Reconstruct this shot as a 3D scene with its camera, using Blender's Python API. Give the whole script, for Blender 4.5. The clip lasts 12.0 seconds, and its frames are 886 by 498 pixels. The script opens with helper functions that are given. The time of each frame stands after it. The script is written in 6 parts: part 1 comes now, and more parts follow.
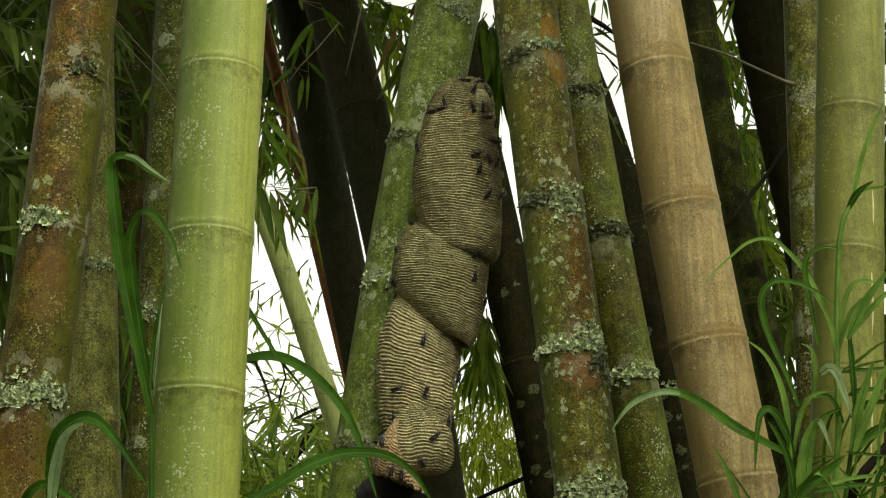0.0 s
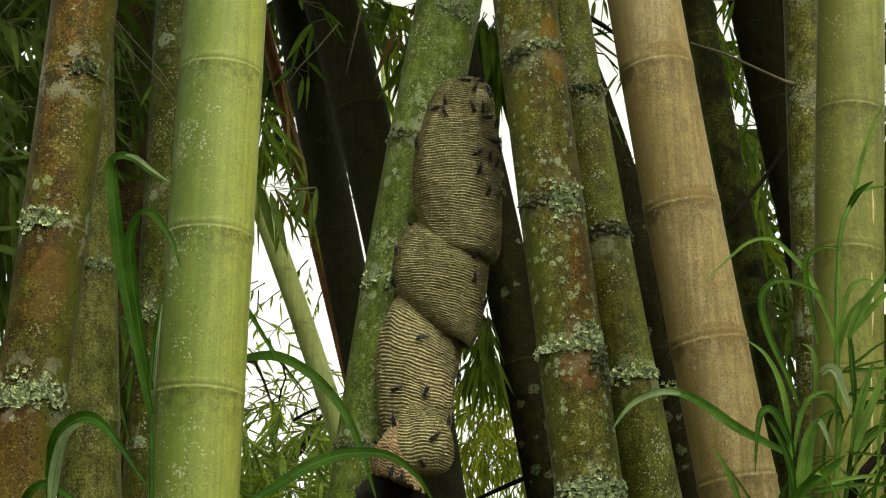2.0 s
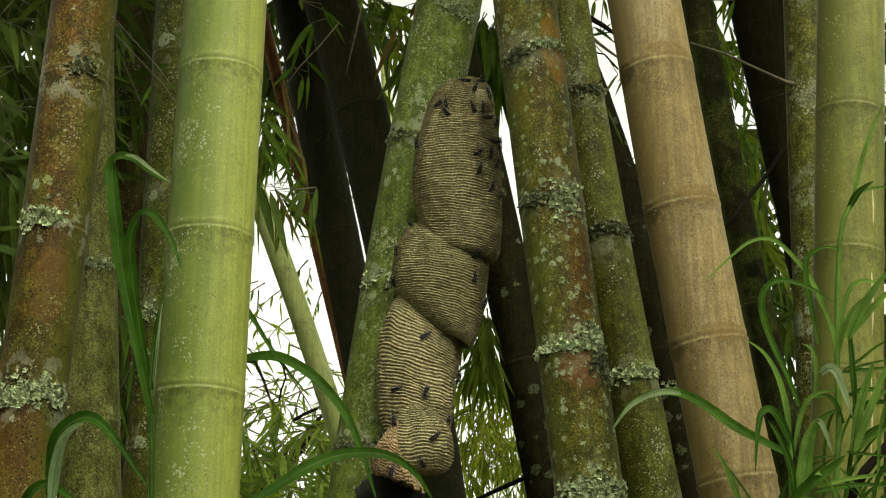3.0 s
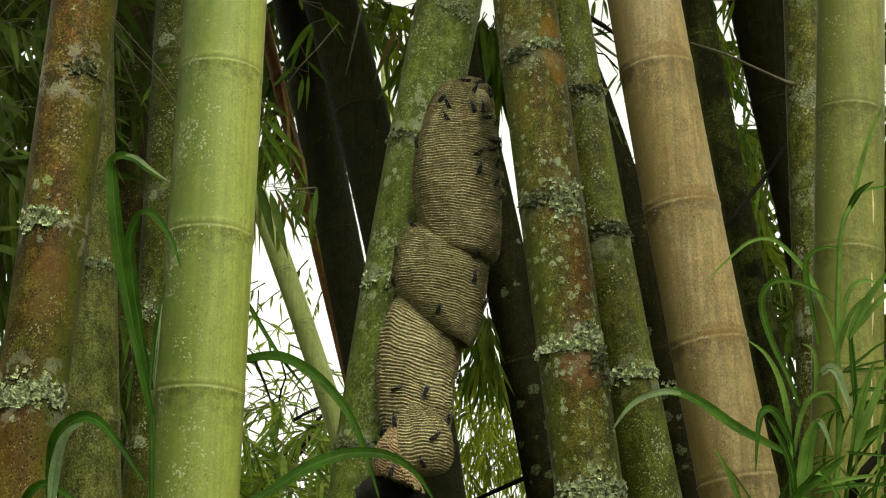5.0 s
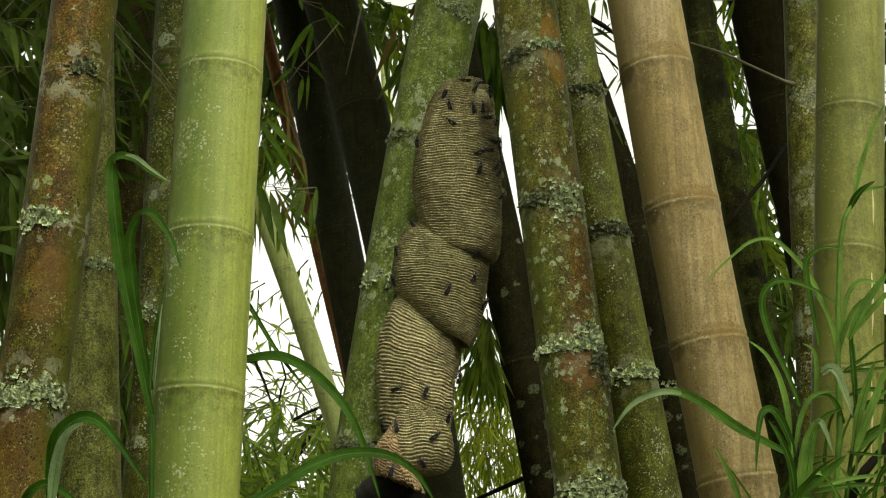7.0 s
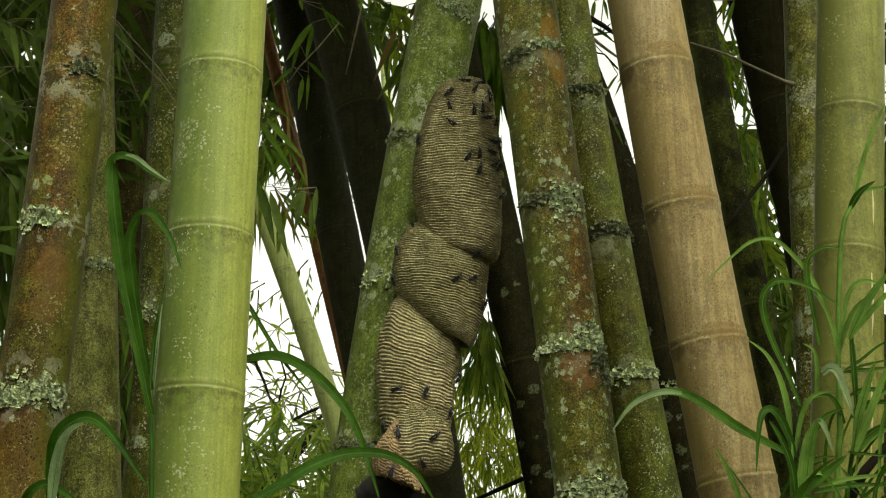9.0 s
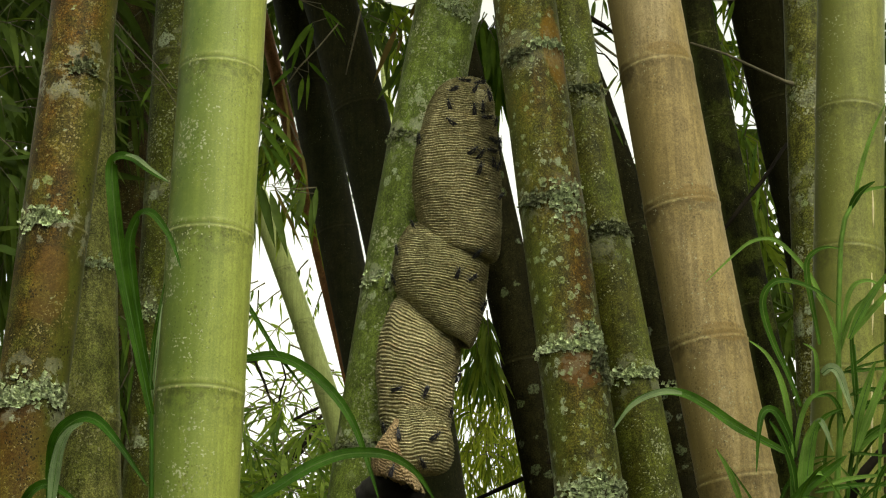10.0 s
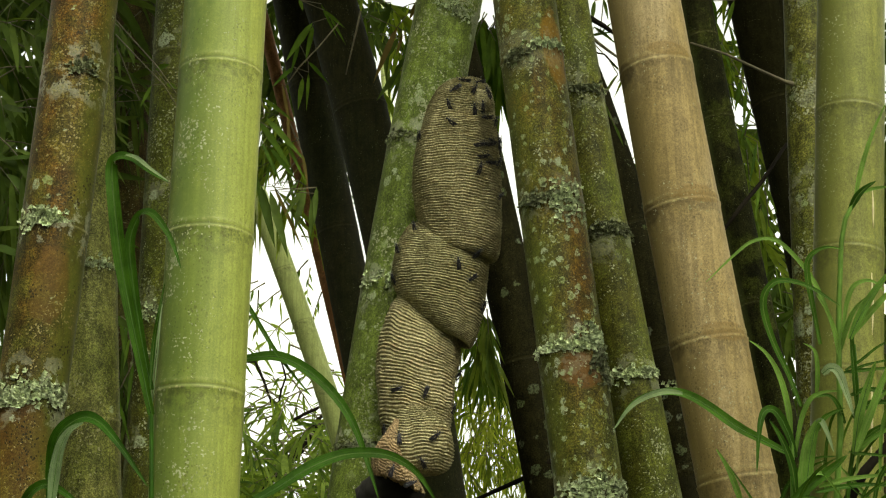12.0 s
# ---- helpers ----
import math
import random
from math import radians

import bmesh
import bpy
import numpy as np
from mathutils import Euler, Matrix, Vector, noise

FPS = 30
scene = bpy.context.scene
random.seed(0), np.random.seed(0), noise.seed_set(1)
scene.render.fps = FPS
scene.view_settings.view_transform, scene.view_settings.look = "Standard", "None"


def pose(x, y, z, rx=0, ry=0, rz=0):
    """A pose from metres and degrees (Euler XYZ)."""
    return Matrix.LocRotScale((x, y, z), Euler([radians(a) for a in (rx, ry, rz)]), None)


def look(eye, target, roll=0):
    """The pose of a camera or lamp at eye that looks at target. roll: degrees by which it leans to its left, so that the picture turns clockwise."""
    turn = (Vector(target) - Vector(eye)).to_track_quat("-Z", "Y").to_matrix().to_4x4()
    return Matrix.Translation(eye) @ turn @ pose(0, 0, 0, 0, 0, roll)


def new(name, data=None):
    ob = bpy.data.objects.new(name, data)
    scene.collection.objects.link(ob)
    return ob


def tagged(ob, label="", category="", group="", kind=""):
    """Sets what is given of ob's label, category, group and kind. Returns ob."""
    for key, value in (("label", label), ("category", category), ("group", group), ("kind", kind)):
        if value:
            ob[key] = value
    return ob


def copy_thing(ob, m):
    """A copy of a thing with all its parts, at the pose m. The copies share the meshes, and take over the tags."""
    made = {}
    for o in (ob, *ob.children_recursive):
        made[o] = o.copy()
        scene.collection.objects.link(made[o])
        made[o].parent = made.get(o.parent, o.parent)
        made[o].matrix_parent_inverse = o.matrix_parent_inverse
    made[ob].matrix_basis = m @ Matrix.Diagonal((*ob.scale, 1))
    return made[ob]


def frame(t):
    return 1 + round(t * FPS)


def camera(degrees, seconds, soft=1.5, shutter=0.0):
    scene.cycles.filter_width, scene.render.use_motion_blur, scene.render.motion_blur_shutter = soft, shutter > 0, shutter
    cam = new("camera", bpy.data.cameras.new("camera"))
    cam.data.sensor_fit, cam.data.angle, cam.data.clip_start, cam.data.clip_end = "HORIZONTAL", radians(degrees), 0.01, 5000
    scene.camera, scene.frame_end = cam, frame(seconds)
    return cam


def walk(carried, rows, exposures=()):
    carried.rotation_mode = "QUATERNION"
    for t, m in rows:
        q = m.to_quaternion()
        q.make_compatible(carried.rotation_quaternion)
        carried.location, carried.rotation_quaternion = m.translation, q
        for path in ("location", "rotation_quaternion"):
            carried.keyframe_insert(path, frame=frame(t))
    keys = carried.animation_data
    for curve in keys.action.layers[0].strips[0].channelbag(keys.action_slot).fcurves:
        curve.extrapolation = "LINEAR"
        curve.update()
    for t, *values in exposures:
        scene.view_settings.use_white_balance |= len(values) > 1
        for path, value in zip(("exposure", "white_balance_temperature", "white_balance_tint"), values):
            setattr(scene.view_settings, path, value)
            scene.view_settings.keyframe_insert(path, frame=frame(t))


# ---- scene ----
cam = camera(30, 12.0, soft=1.15)
CAM = pose(0, 0, 1.3, 108, 0, 0)
walk(cam, [(0, CAM), (12, CAM)], exposures=[(0, 1.30, 7650, -5), (10.5, 1.30, 7650, -5), (11.0, 1.33, 7650, -5), (11.5, 1.40, 7650, -5), (12, 1.44, 7650, -5)])


# ---- light: an overcast sky, open behind the camera ----
world = bpy.data.worlds.new("overcast_sky")
scene.world = world
world.use_nodes = True
wn, wl = world.node_tree.nodes, world.node_tree.links
sky = wn.new("ShaderNodeTexSky")
sky.sky_type, sky.sun_disc = "NISHITA", False
sky.sun_elevation, sky.sun_rotation = radians(55), radians(160)
sky.air_density, sky.dust_density, sky.ozone_density = 1.0, 4.0, 1.0
grey = wn.new("ShaderNodeHueSaturation")
grey.inputs["Saturation"].default_value = 0.12
wl.new(sky.outputs[0], grey.inputs["Color"])
wl.new(grey.outputs[0], wn["Background"].inputs["Color"])
wn["Background"].inputs["Strength"].default_value = 0.15

sun = new("sun", bpy.data.lights.new("sun", "SUN"))
sun.data.energy, sun.data.angle, sun.data.color = 0.25, radians(25), (1.0, 0.96, 0.88)
sun.matrix_world = look((3.2, -2.4, 5.4), (0, 2.2, 1.8))


# ---- materials ----
class Nodes:
    """Short hand for a node material."""

    def __init__(self, name):
        self.mat = bpy.data.materials.new(name)
        self.mat.use_nodes = True
        self.n, self.l = self.mat.node_tree.nodes, self.mat.node_tree.links
        self.bsdf = self.n["Principled BSDF"]
        self.coord = self.n.new("ShaderNodeTexCoord").outputs["Object"]

    def put(self, socket, value):
        if isinstance(value, bpy.types.NodeSocket):
            self.l.new(value, socket)
        elif isinstance(value, (tuple, list)) and len(value) == 3 and socket.type == "RGBA":
            socket.default_value = (*value, 1)
        else:
            socket.default_value = value

    def scaled(self, sx, sy, sz, source=None):
        m = self.n.new("ShaderNodeMapping")
        m.inputs["Scale"].default_value = (sx, sy, sz)
        self.l.new(source or self.coord, m.inputs["Vector"])
        return m.outputs[0]

    def noise(self, vector, scale, detail=4.0, rough=0.55, warp=0.0):
        m = self.n.new("ShaderNodeTexNoise")
        self.put(m.inputs["Vector"], vector)
        for key, v in (("Scale", scale), ("Detail", detail), ("Roughness", rough), ("Distortion", warp)):
            m.inputs[key].default_value = v
        return m.outputs["Fac"]

    def cells(self, vector, scale, feature="F1", output="Distance"):
        m = self.n.new("ShaderNodeTexVoronoi")
        m.feature = feature
        self.put(m.inputs["Vector"], vector)
        m.inputs["Scale"].default_value = scale
        return m.outputs[output]

    def step(self, value, a, b, to0=0.0, to1=1.0):
        m = self.n.new("ShaderNodeMapRange")
        m.interpolation_type = "SMOOTHSTEP"
        self.put(m.inputs["Value"], value)
        for key, v in (("From Min", a), ("From Max", b), ("To Min", to0), ("To Max", to1)):
            m.inputs[key].default_value = v
        return m.outputs[0]

    def math(self, op, a, b=0.0):
        m = self.n.new("ShaderNodeMath")
        m.operation = op
        self.put(m.inputs[0], a), self.put(m.inputs[1], b)
        return m.outputs[0]

    def mix(self, fac, a, b, blend="MIX"):
        m = self.n.new("ShaderNodeMix")
        m.data_type, m.blend_type = "RGBA", blend
        self.put(m.inputs["Factor"], fac), self.put(m.inputs["A"], a), self.put(m.inputs["B"], b)
        return m.outputs["Result"]

    def vary(self, colour, fac, low, high):
        """Colour times a grey between low and high."""
        v = self.step(fac, 0.33, 0.67, low, high)
        c = self.n.new("ShaderNodeCombineColor")
        for k in range(3):
            self.l.new(v, c.inputs[k])
        return self.mix(1.0, colour, c.outputs[0], "MULTIPLY")

    def random(self):
        return self.n.new("ShaderNodeObjectInfo").outputs["Random"]

    def island(self):
        return self.n.new("ShaderNodeNewGeometry").outputs["Random Per Island"]

    def finish(self, colour, rough=0.6, bump=None, strength=0.3, distance=0.002, spec=0.5):
        self.put(self.bsdf.inputs["Base Color"], colour)
        self.put(self.bsdf.inputs["Roughness"], rough)
        self.bsdf.inputs["Specular IOR Level"].default_value = spec
        if bump is not None:
            b = self.n.new("ShaderNodeBump")
            b.inputs["Strength"].default_value, b.inputs["Distance"].default_value = strength, distance
            self.put(b.inputs["Height"], bump)
            self.l.new(b.outputs[0], self.bsdf.inputs["Normal"])
        return self.mat


LICHEN = (0.31, 0.35, 0.24)


def colour_socket(k, colour):
    r = k.n.new("ShaderNodeRGB")
    r.outputs[0].default_value = (*colour, 1)
    return r.outputs[0]


def culm_material(name, main, other, crust=0.3, specks=0.5, wax=0.3, mould=0.4, moss=0.0, patch=4.0, rough=0.5, size=26.0, grime=0.5, spec=0.08, lean=0.5, side=None, flank_specks=False, scar=0.0, even=0.15, streaks=0.14, stains=(), pits=0.0, sheen=0.0, crust_shade=1.0, grit=((0.32, 0.33, 0.22), (0.17, 0.19, 0.10))):
    """Bamboo skin: two colours in long patches, fine streaks, crusts of lichen, specks, pale wax and dark mould at the nodes."""
    k = Nodes(name)
    main, other = (main[0], main[1], 0.86 * main[2]), (other[0], other[1], 0.86 * other[2])
    tall = k.scaled(1, 1, 0.35)
    big = k.noise(tall, patch * 2.2, 5, 0.6, 0.4)
    c = k.mix(k.step(big, lean - 0.10, lean + 0.10), main, other)
    if moss:
        green = k.noise(k.coord, 11, 6, 0.7)
        c = k.mix(k.math("MULTIPLY", k.step(green, 0.46, 0.58), moss), c, (0.070, 0.085, 0.014))
    streak = k.noise(k.scaled(150, 150, 3.0), 1.0, 3, 0.6)
    c = k.vary(c, streak, 1 - streaks, 1 + 0.85 * streaks)
    grain = k.noise(k.coord, 260, 4, 0.75)
    c = k.vary(c, grain, 1 - 0.50 * grime, 1 + 0.42 * grime)
    fleck = k.noise(k.coord, 620, 2, 0.6)
    c = k.vary(c, fleck, 1 - 0.58 * grime, 1 + 0.55 * grime)
    dirt = k.noise(k.scaled(1, 1, 0.7), 45, 6, 0.72)
    c = k.vary(c, dirt, 1 - 0.55 * grime, 1 + 0.35 * grime)
    # distance to the nearest node, along the culm
    uv = k.n.new("ShaderNodeUVMap").outputs[0]
    split = k.n.new("ShaderNodeSeparateXYZ")
    k.l.new(uv, split.inputs[0])
    gap = split.outputs[1]
    wob = k.noise(k.coord, 70, 5, 0.75)
    algae_shade = None
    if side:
        # colour of one flank, algae on some culms and painted shade on others: from, to (0 the flank at -x, 0.25 the
        # front, 0.5 the flank at +x), colour, amount
        algae_shade = k.math("MULTIPLY", k.step(k.math("ADD", split.outputs[0], k.math("MULTIPLY", k.noise(tall, 9, 5, 0.7), 0.22)), side[0] + 0.11, side[1] + 0.11), side[3])
        c = k.mix(k.math("MULTIPLY", algae_shade, k.step(dirt, 0.25, 0.55, 0.5, 1.0)), c, side[2])
    below = k.math("MULTIPLY", k.step(gap, -0.075, -0.004), k.step(gap, 0.0005, -0.002))
    c = k.mix(k.math("MULTIPLY", k.math("MULTIPLY", below, k.step(wob, 0.40, 0.66)), mould), c, (0.022, 0.019, 0.011))
    # the sheath scar and the node ridge: two thin warty lines with a dark furrow between
    wart = k.step(k.cells(k.coord, 130.0), 0.42, 0.22, 0.25, 1.0)
    scar_line = k.math("MULTIPLY", k.step(gap, -0.0040, -0.0016), k.step(gap, 0.0012, 0.0002))
    ridge_line = k.math("MULTIPLY", k.step(gap, 0.0050, 0.0072), k.step(gap, 0.0125, 0.0090, 0.0, 0.55))
    furrow = k.math("MULTIPLY", k.step(gap, 0.0002, 0.0012), k.step(gap, 0.0050, 0.0030))
    c = k.mix(k.math("MULTIPLY", furrow, 0.6 * mould), c, (0.040, 0.034, 0.012))
    c = k.mix(k.math("MULTIPLY", k.math("MULTIPLY", k.math("MAXIMUM", scar_line, ridge_line), k.math("MULTIPLY", wart, k.step(wob, 0.36, 0.54))), wax), c, (0.36, 0.34, 0.16))
    # bare rusty places: height, half height, place round the culm, half width, amount
    high = k.n.new("ShaderNodeSeparateXYZ")
    k.l.new(k.coord, high.inputs[0])
    for z0, dz, u0, du, amount, tone in stains:
        a = k.math("DIVIDE", k.math("ABSOLUTE", k.math("SUBTRACT", high.outputs[2], z0)), dz)
        b = k.math("DIVIDE", k.math("ABSOLUTE", k.math("SUBTRACT", split.outputs[0], u0)), du)
        field = k.math("ADD", k.math("ADD", k.math("MULTIPLY", a, a), k.math("MULTIPLY", b, b)), k.math("MULTIPLY", k.noise(k.coord, 26, 5, 0.65), 1.6))
        c = k.mix(k.step(field, 1.75, 1.35, 0.0, amount), c, k.vary(colour_socket(k, tone), grain, 0.8, 1.2))
    # crusts
    warp = k.n.new("ShaderNodeVectorMath")
    warp.operation = "MULTIPLY_ADD"
    tint = k.n.new("ShaderNodeTexNoise")
    tint.inputs["Scale"].default_value, tint.inputs["Detail"].default_value = 75, 5
    tint.inputs["Roughness"].default_value = 0.65
    k.l.new(k.coord, tint.inputs["Vector"])
    k.l.new(tint.outputs["Color"], warp.inputs[0])
    warp.inputs[1].default_value = (0.018, 0.018, 0.018)
    k.l.new(k.coord, warp.inputs[2])
    rosette = k.n.new("ShaderNodeTexVoronoi")
    k.l.new(warp.outputs[0], rosette.inputs["Vector"])
    rosette.inputs["Scale"].default_value = size
    chance = k.n.new("ShaderNodeSeparateColor")
    k.l.new(rosette.outputs["Color"], chance.inputs[0])
    seat = k.noise(k.coord, 6.0, 3, 0.5)
    near = k.step(k.math("ABSOLUTE", gap), 0.055, 0.005, 0.0, 0.30)
    where = k.math("MULTIPLY", k.math("ADD", near, k.step(seat, 0.36, 0.60, even, 1.0)), k.step(chance.outputs[0], 1.0 - crust, 1.4 - crust, 0.0, 0.5))
    mask = k.step(k.math("SUBTRACT", where, rosette.outputs["Distance"]), -0.035, 0.045)
    inside = k.noise(k.coord, 230, 4, 0.8)
    mask = k.math("MULTIPLY", mask, k.step(inside, 0.42, 0.54, 0.10, 0.85))
    # lichen colours scaled down where a culm's shade is put into its skin
    crusts = k.mix(chance.outputs[1], tuple(crust_shade * v for v in LICHEN), tuple(crust_shade * v for v in (0.20, 0.25, 0.10)))
    c = k.mix(mask, c, crusts)
    if scar:
        # pale crust round the nodes
        zone = k.step(k.math("ABSOLUTE", gap), 0.075, 0.012)
        pale = k.math("MULTIPLY", k.step(k.math("ADD", k.noise(k.coord, 34, 6, 0.68), k.math("MULTIPLY", zone, 0.10)), 0.60, 0.64), k.math("MULTIPLY", zone, scar))
        c = k.mix(pale, c, k.mix(k.step(inside, 0.4, 0.6), (0.40, 0.40, 0.31), (0.22, 0.24, 0.16)))
    dots = k.cells(warp.outputs[0], 190.0)
    few = k.step(k.noise(k.coord, 15.0, 5, 0.7), 0.34, 0.66, 0.0, 0.42)
    if flank_specks:
        few = k.math("MULTIPLY", few, k.math("ADD", algae_shade, 0.25))
    fine = k.step(k.math("SUBTRACT", k.math("MULTIPLY", few, specks), dots), -0.018, 0.018)
    c = k.mix(k.math("MULTIPLY", fine, 0.85), c, k.mix(chance.outputs[2], grit[0], grit[1]))
    if pits:
        # dark pits, crowded in places
        hole = k.math("SUBTRACT", k.step(k.noise(k.coord, 19.0, 4, 0.65), 0.42, 0.66, 0.05, 0.36), k.cells(k.scaled(1, 1, 0.8), 230.0))
        c = k.mix(k.step(hole, -0.03, 0.04, 0.0, pits), c, (0.016, 0.013, 0.006))
    bump = k.math("ADD", k.math("MULTIPLY", dirt, 0.5), k.math("ADD", mask, k.math("MULTIPLY", fine, 0.7)))
    gloss = k.step(k.math("ADD", mask, fine), 0.0, 0.5, rough, 0.9)
    # the nap of fine lichen and hairs catches light along the flanks
    k.bsdf.inputs["Sheen Weight"].default_value, k.bsdf.inputs["Sheen Roughness"].default_value = sheen, 0.45
    k.bsdf.inputs["Sheen Tint"].default_value = (0.85, 0.85, 0.60, 1)
    return k.finish(c, gloss, bump, 0.6, 0.0014, spec)


# Algae specks and the shade of the unlit side share the -x flank.
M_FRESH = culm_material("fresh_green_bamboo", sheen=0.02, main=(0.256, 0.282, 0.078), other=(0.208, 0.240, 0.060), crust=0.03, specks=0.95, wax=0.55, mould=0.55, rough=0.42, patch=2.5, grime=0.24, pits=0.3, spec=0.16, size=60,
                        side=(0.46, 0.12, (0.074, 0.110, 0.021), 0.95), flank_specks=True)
M_RUST = culm_material("rusty_lichened_bamboo", sheen=0.02, main=(0.082, 0.044, 0.009), other=(0.046, 0.035, 0.007), crust=0.34, specks=0.80, scar=0.4, even=0.4, wax=0.4, mould=0.6, moss=0.4, grime=1.0, size=50, pits=0.95, stains=((1.715, 0.09, 0.22, 0.22, 0.4, (0.085, 0.038, 0.010)), (1.95, 0.07, 0.30, 0.10, 0.5, (0.092, 0.048, 0.012))), grit=((0.25, 0.21, 0.10), (0.13, 0.11, 0.04)),
                       side=(0.30, 0.44, (0.076, 0.086, 0.016), 0.7))
M_GREY = culm_material("grey_green_bamboo", sheen=0.02, main=(0.150, 0.150, 0.050), other=(0.120, 0.124, 0.040), crust=0.25, specks=0.9, wax=0.5, mould=0.5, moss=0.5, grime=0.9, size=40, pits=0.5, grit=((0.28, 0.27, 0.15), (0.17, 0.17, 0.08)))
M_PALE = culm_material("lichened_green_bamboo", sheen=0.02, main=(0.118, 0.156, 0.034), other=(0.088, 0.120, 0.027), crust=0.42, specks=1.0, scar=0.4, even=0.5, wax=0.3, mould=0.5, moss=0.22, size=58, grime=0.7, pits=0.4)
M_MOTTLE = culm_material("mottled_old_bamboo", sheen=0.02, main=(0.074, 0.072, 0.015), other=(0.086, 0.050, 0.011), crust=0.62, specks=0.66, scar=0.15, even=0.7, wax=0.3, mould=0.5, moss=0.5, size=84, grime=1.0, lean=0.55, pits=0.6,
                         stains=((2.345, 0.075, 0.37, 0.09, 0.75, (0.170, 0.088, 0.010)), (1.850, 0.030, 0.27, 0.13, 0.9, (0.090, 0.044, 0.012)), (2.073, 0.03, 0.33, 0.05, 0.5, (0.120, 0.062, 0.010))),
                         side=(0.24, 0.10, (0.075, 0.090, 0.018), 0.5))
M_OLIVE = culm_material("olive_old_bamboo", sheen=0.02, main=(0.066, 0.074, 0.012), other=(0.056, 0.055, 0.010), crust=0.30, scar=0.2, even=0.5, specks=0.85, wax=0.2, mould=0.5, moss=0.6, grime=0.9)
# The -x flank is painted darker for the side turned from the light.
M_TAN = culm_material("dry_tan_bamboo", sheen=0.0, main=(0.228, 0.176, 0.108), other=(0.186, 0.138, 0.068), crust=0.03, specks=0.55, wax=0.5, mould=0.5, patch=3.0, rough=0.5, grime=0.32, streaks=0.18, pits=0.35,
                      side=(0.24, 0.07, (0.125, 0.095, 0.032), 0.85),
                      stains=((2.236, 0.018, 0.04, 0.10, 0.6, (0.040, 0.028, 0.012)), (2.033, 0.016, 0.04, 0.10, 0.6, (0.040, 0.028, 0.012)), (1.843, 0.016, 0.03, 0.09, 0.6, (0.045, 0.032, 0.012)),
                              (2.262, 0.012, 0.30, 0.12, 0.6, (0.120, 0.078, 0.022)), (2.052, 0.014, 0.30, 0.14, 0.6, (0.125, 0.080, 0.024)), (1.862, 0.014, 0.30, 0.14, 0.6, (0.125, 0.080, 0.024))))
# Shade deep in the clump is put into this near-black skin.
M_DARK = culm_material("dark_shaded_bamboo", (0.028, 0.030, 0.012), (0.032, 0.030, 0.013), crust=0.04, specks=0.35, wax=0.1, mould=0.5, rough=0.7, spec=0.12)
M_CRUST = culm_material("lichen_crusted_bamboo", sheen=0.02, main=(0.105, 0.105, 0.024), other=(0.075, 0.072, 0.016), crust=0.45, specks=1.0, wax=0.4, mould=0.5, moss=0.6, grime=1.0, size=46, even=0.5, scar=0.28, pits=0.5)
# The next three skins are near black, with the clump's shade in the colour.
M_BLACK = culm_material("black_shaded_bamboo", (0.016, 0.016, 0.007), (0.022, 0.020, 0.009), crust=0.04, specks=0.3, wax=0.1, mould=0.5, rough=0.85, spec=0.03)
M_SHADED_SPOTS = culm_material("shaded_lichened_bamboo", crust_shade=0.45, main=(0.011, 0.010, 0.004), other=(0.017, 0.015, 0.006), crust=0.40, specks=0.4, wax=0.1, mould=0.5, grit=((0.12, 0.12, 0.07), (0.07, 0.07, 0.04)), rough=0.8, grime=0.8, spec=0.05, size=40)
# Its moss strip is toned lighter, as the side that is lit.
M_MOSSY = culm_material("mossy_shaded_bamboo", (0.012, 0.012, 0.005), (0.018, 0.018, 0.007), crust=0.18, specks=0.35, wax=0.2, mould=0.5, moss=0.4, rough=0.8, grime=0.8, spec=0.04, size=40,
                        side=(0.15, 0.05, (0.070, 0.085, 0.028), 0.85))
M_BROWN = culm_material("dark_brown_bamboo", (0.050, 0.034, 0.011), (0.040, 0.036, 0.011), crust=0.40, specks=0.5, wax=0.2, mould=0.5, moss=0.4, rough=0.7, grime=0.8, spec=0.08, size=34)
# Glare of the sky behind is put into this washed-out colour.
M_FAR = culm_material("glare_paled_bamboo", (0.40, 0.45, 0.20), (0.34, 0.39, 0.16), crust=0.0, specks=0.1, grime=0.2, wax=0.5, mould=0.5)
# Darker towards the -x flank.
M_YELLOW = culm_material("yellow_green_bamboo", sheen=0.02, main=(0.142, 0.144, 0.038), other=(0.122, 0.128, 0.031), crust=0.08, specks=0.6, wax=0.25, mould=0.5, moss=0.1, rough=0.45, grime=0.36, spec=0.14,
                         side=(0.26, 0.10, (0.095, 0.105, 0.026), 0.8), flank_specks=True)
M_RED = culm_material("dry_red_sheath", (0.30, 0.14, 0.065), (0.22, 0.10, 0.05), crust=0.0, specks=0.2, mould=0.4, rough=0.6)


def leaf_material(name, colour, other, through_light=0.45, rough=0.55):
    k = Nodes(name)
    c = k.mix(k.math("FRACT", k.math("ADD", k.island(), k.random())), colour, other)
    c = k.vary(c, k.noise(k.scaled(1, 1, 1), 30, 3), 0.8, 1.2)
    k.finish(c, rough, k.noise(k.coord, 300, 2), 0.1, 0.001, 0.08)
    lit = k.n.new("ShaderNodeBsdfTranslucent")
    k.l.new(k.mix(1.0, c, (1.0, 1.0, 0.45), "MULTIPLY"), lit.inputs["Color"])
    both = k.n.new("ShaderNodeMixShader")
    both.inputs[0].default_value = through_light
    k.l.new(k.bsdf.outputs[0], both.inputs[1]), k.l.new(lit.outputs[0], both.inputs[2])
    k.l.new(both.outputs[0], k.n["Material Output"].inputs["Surface"])
    return k.mat


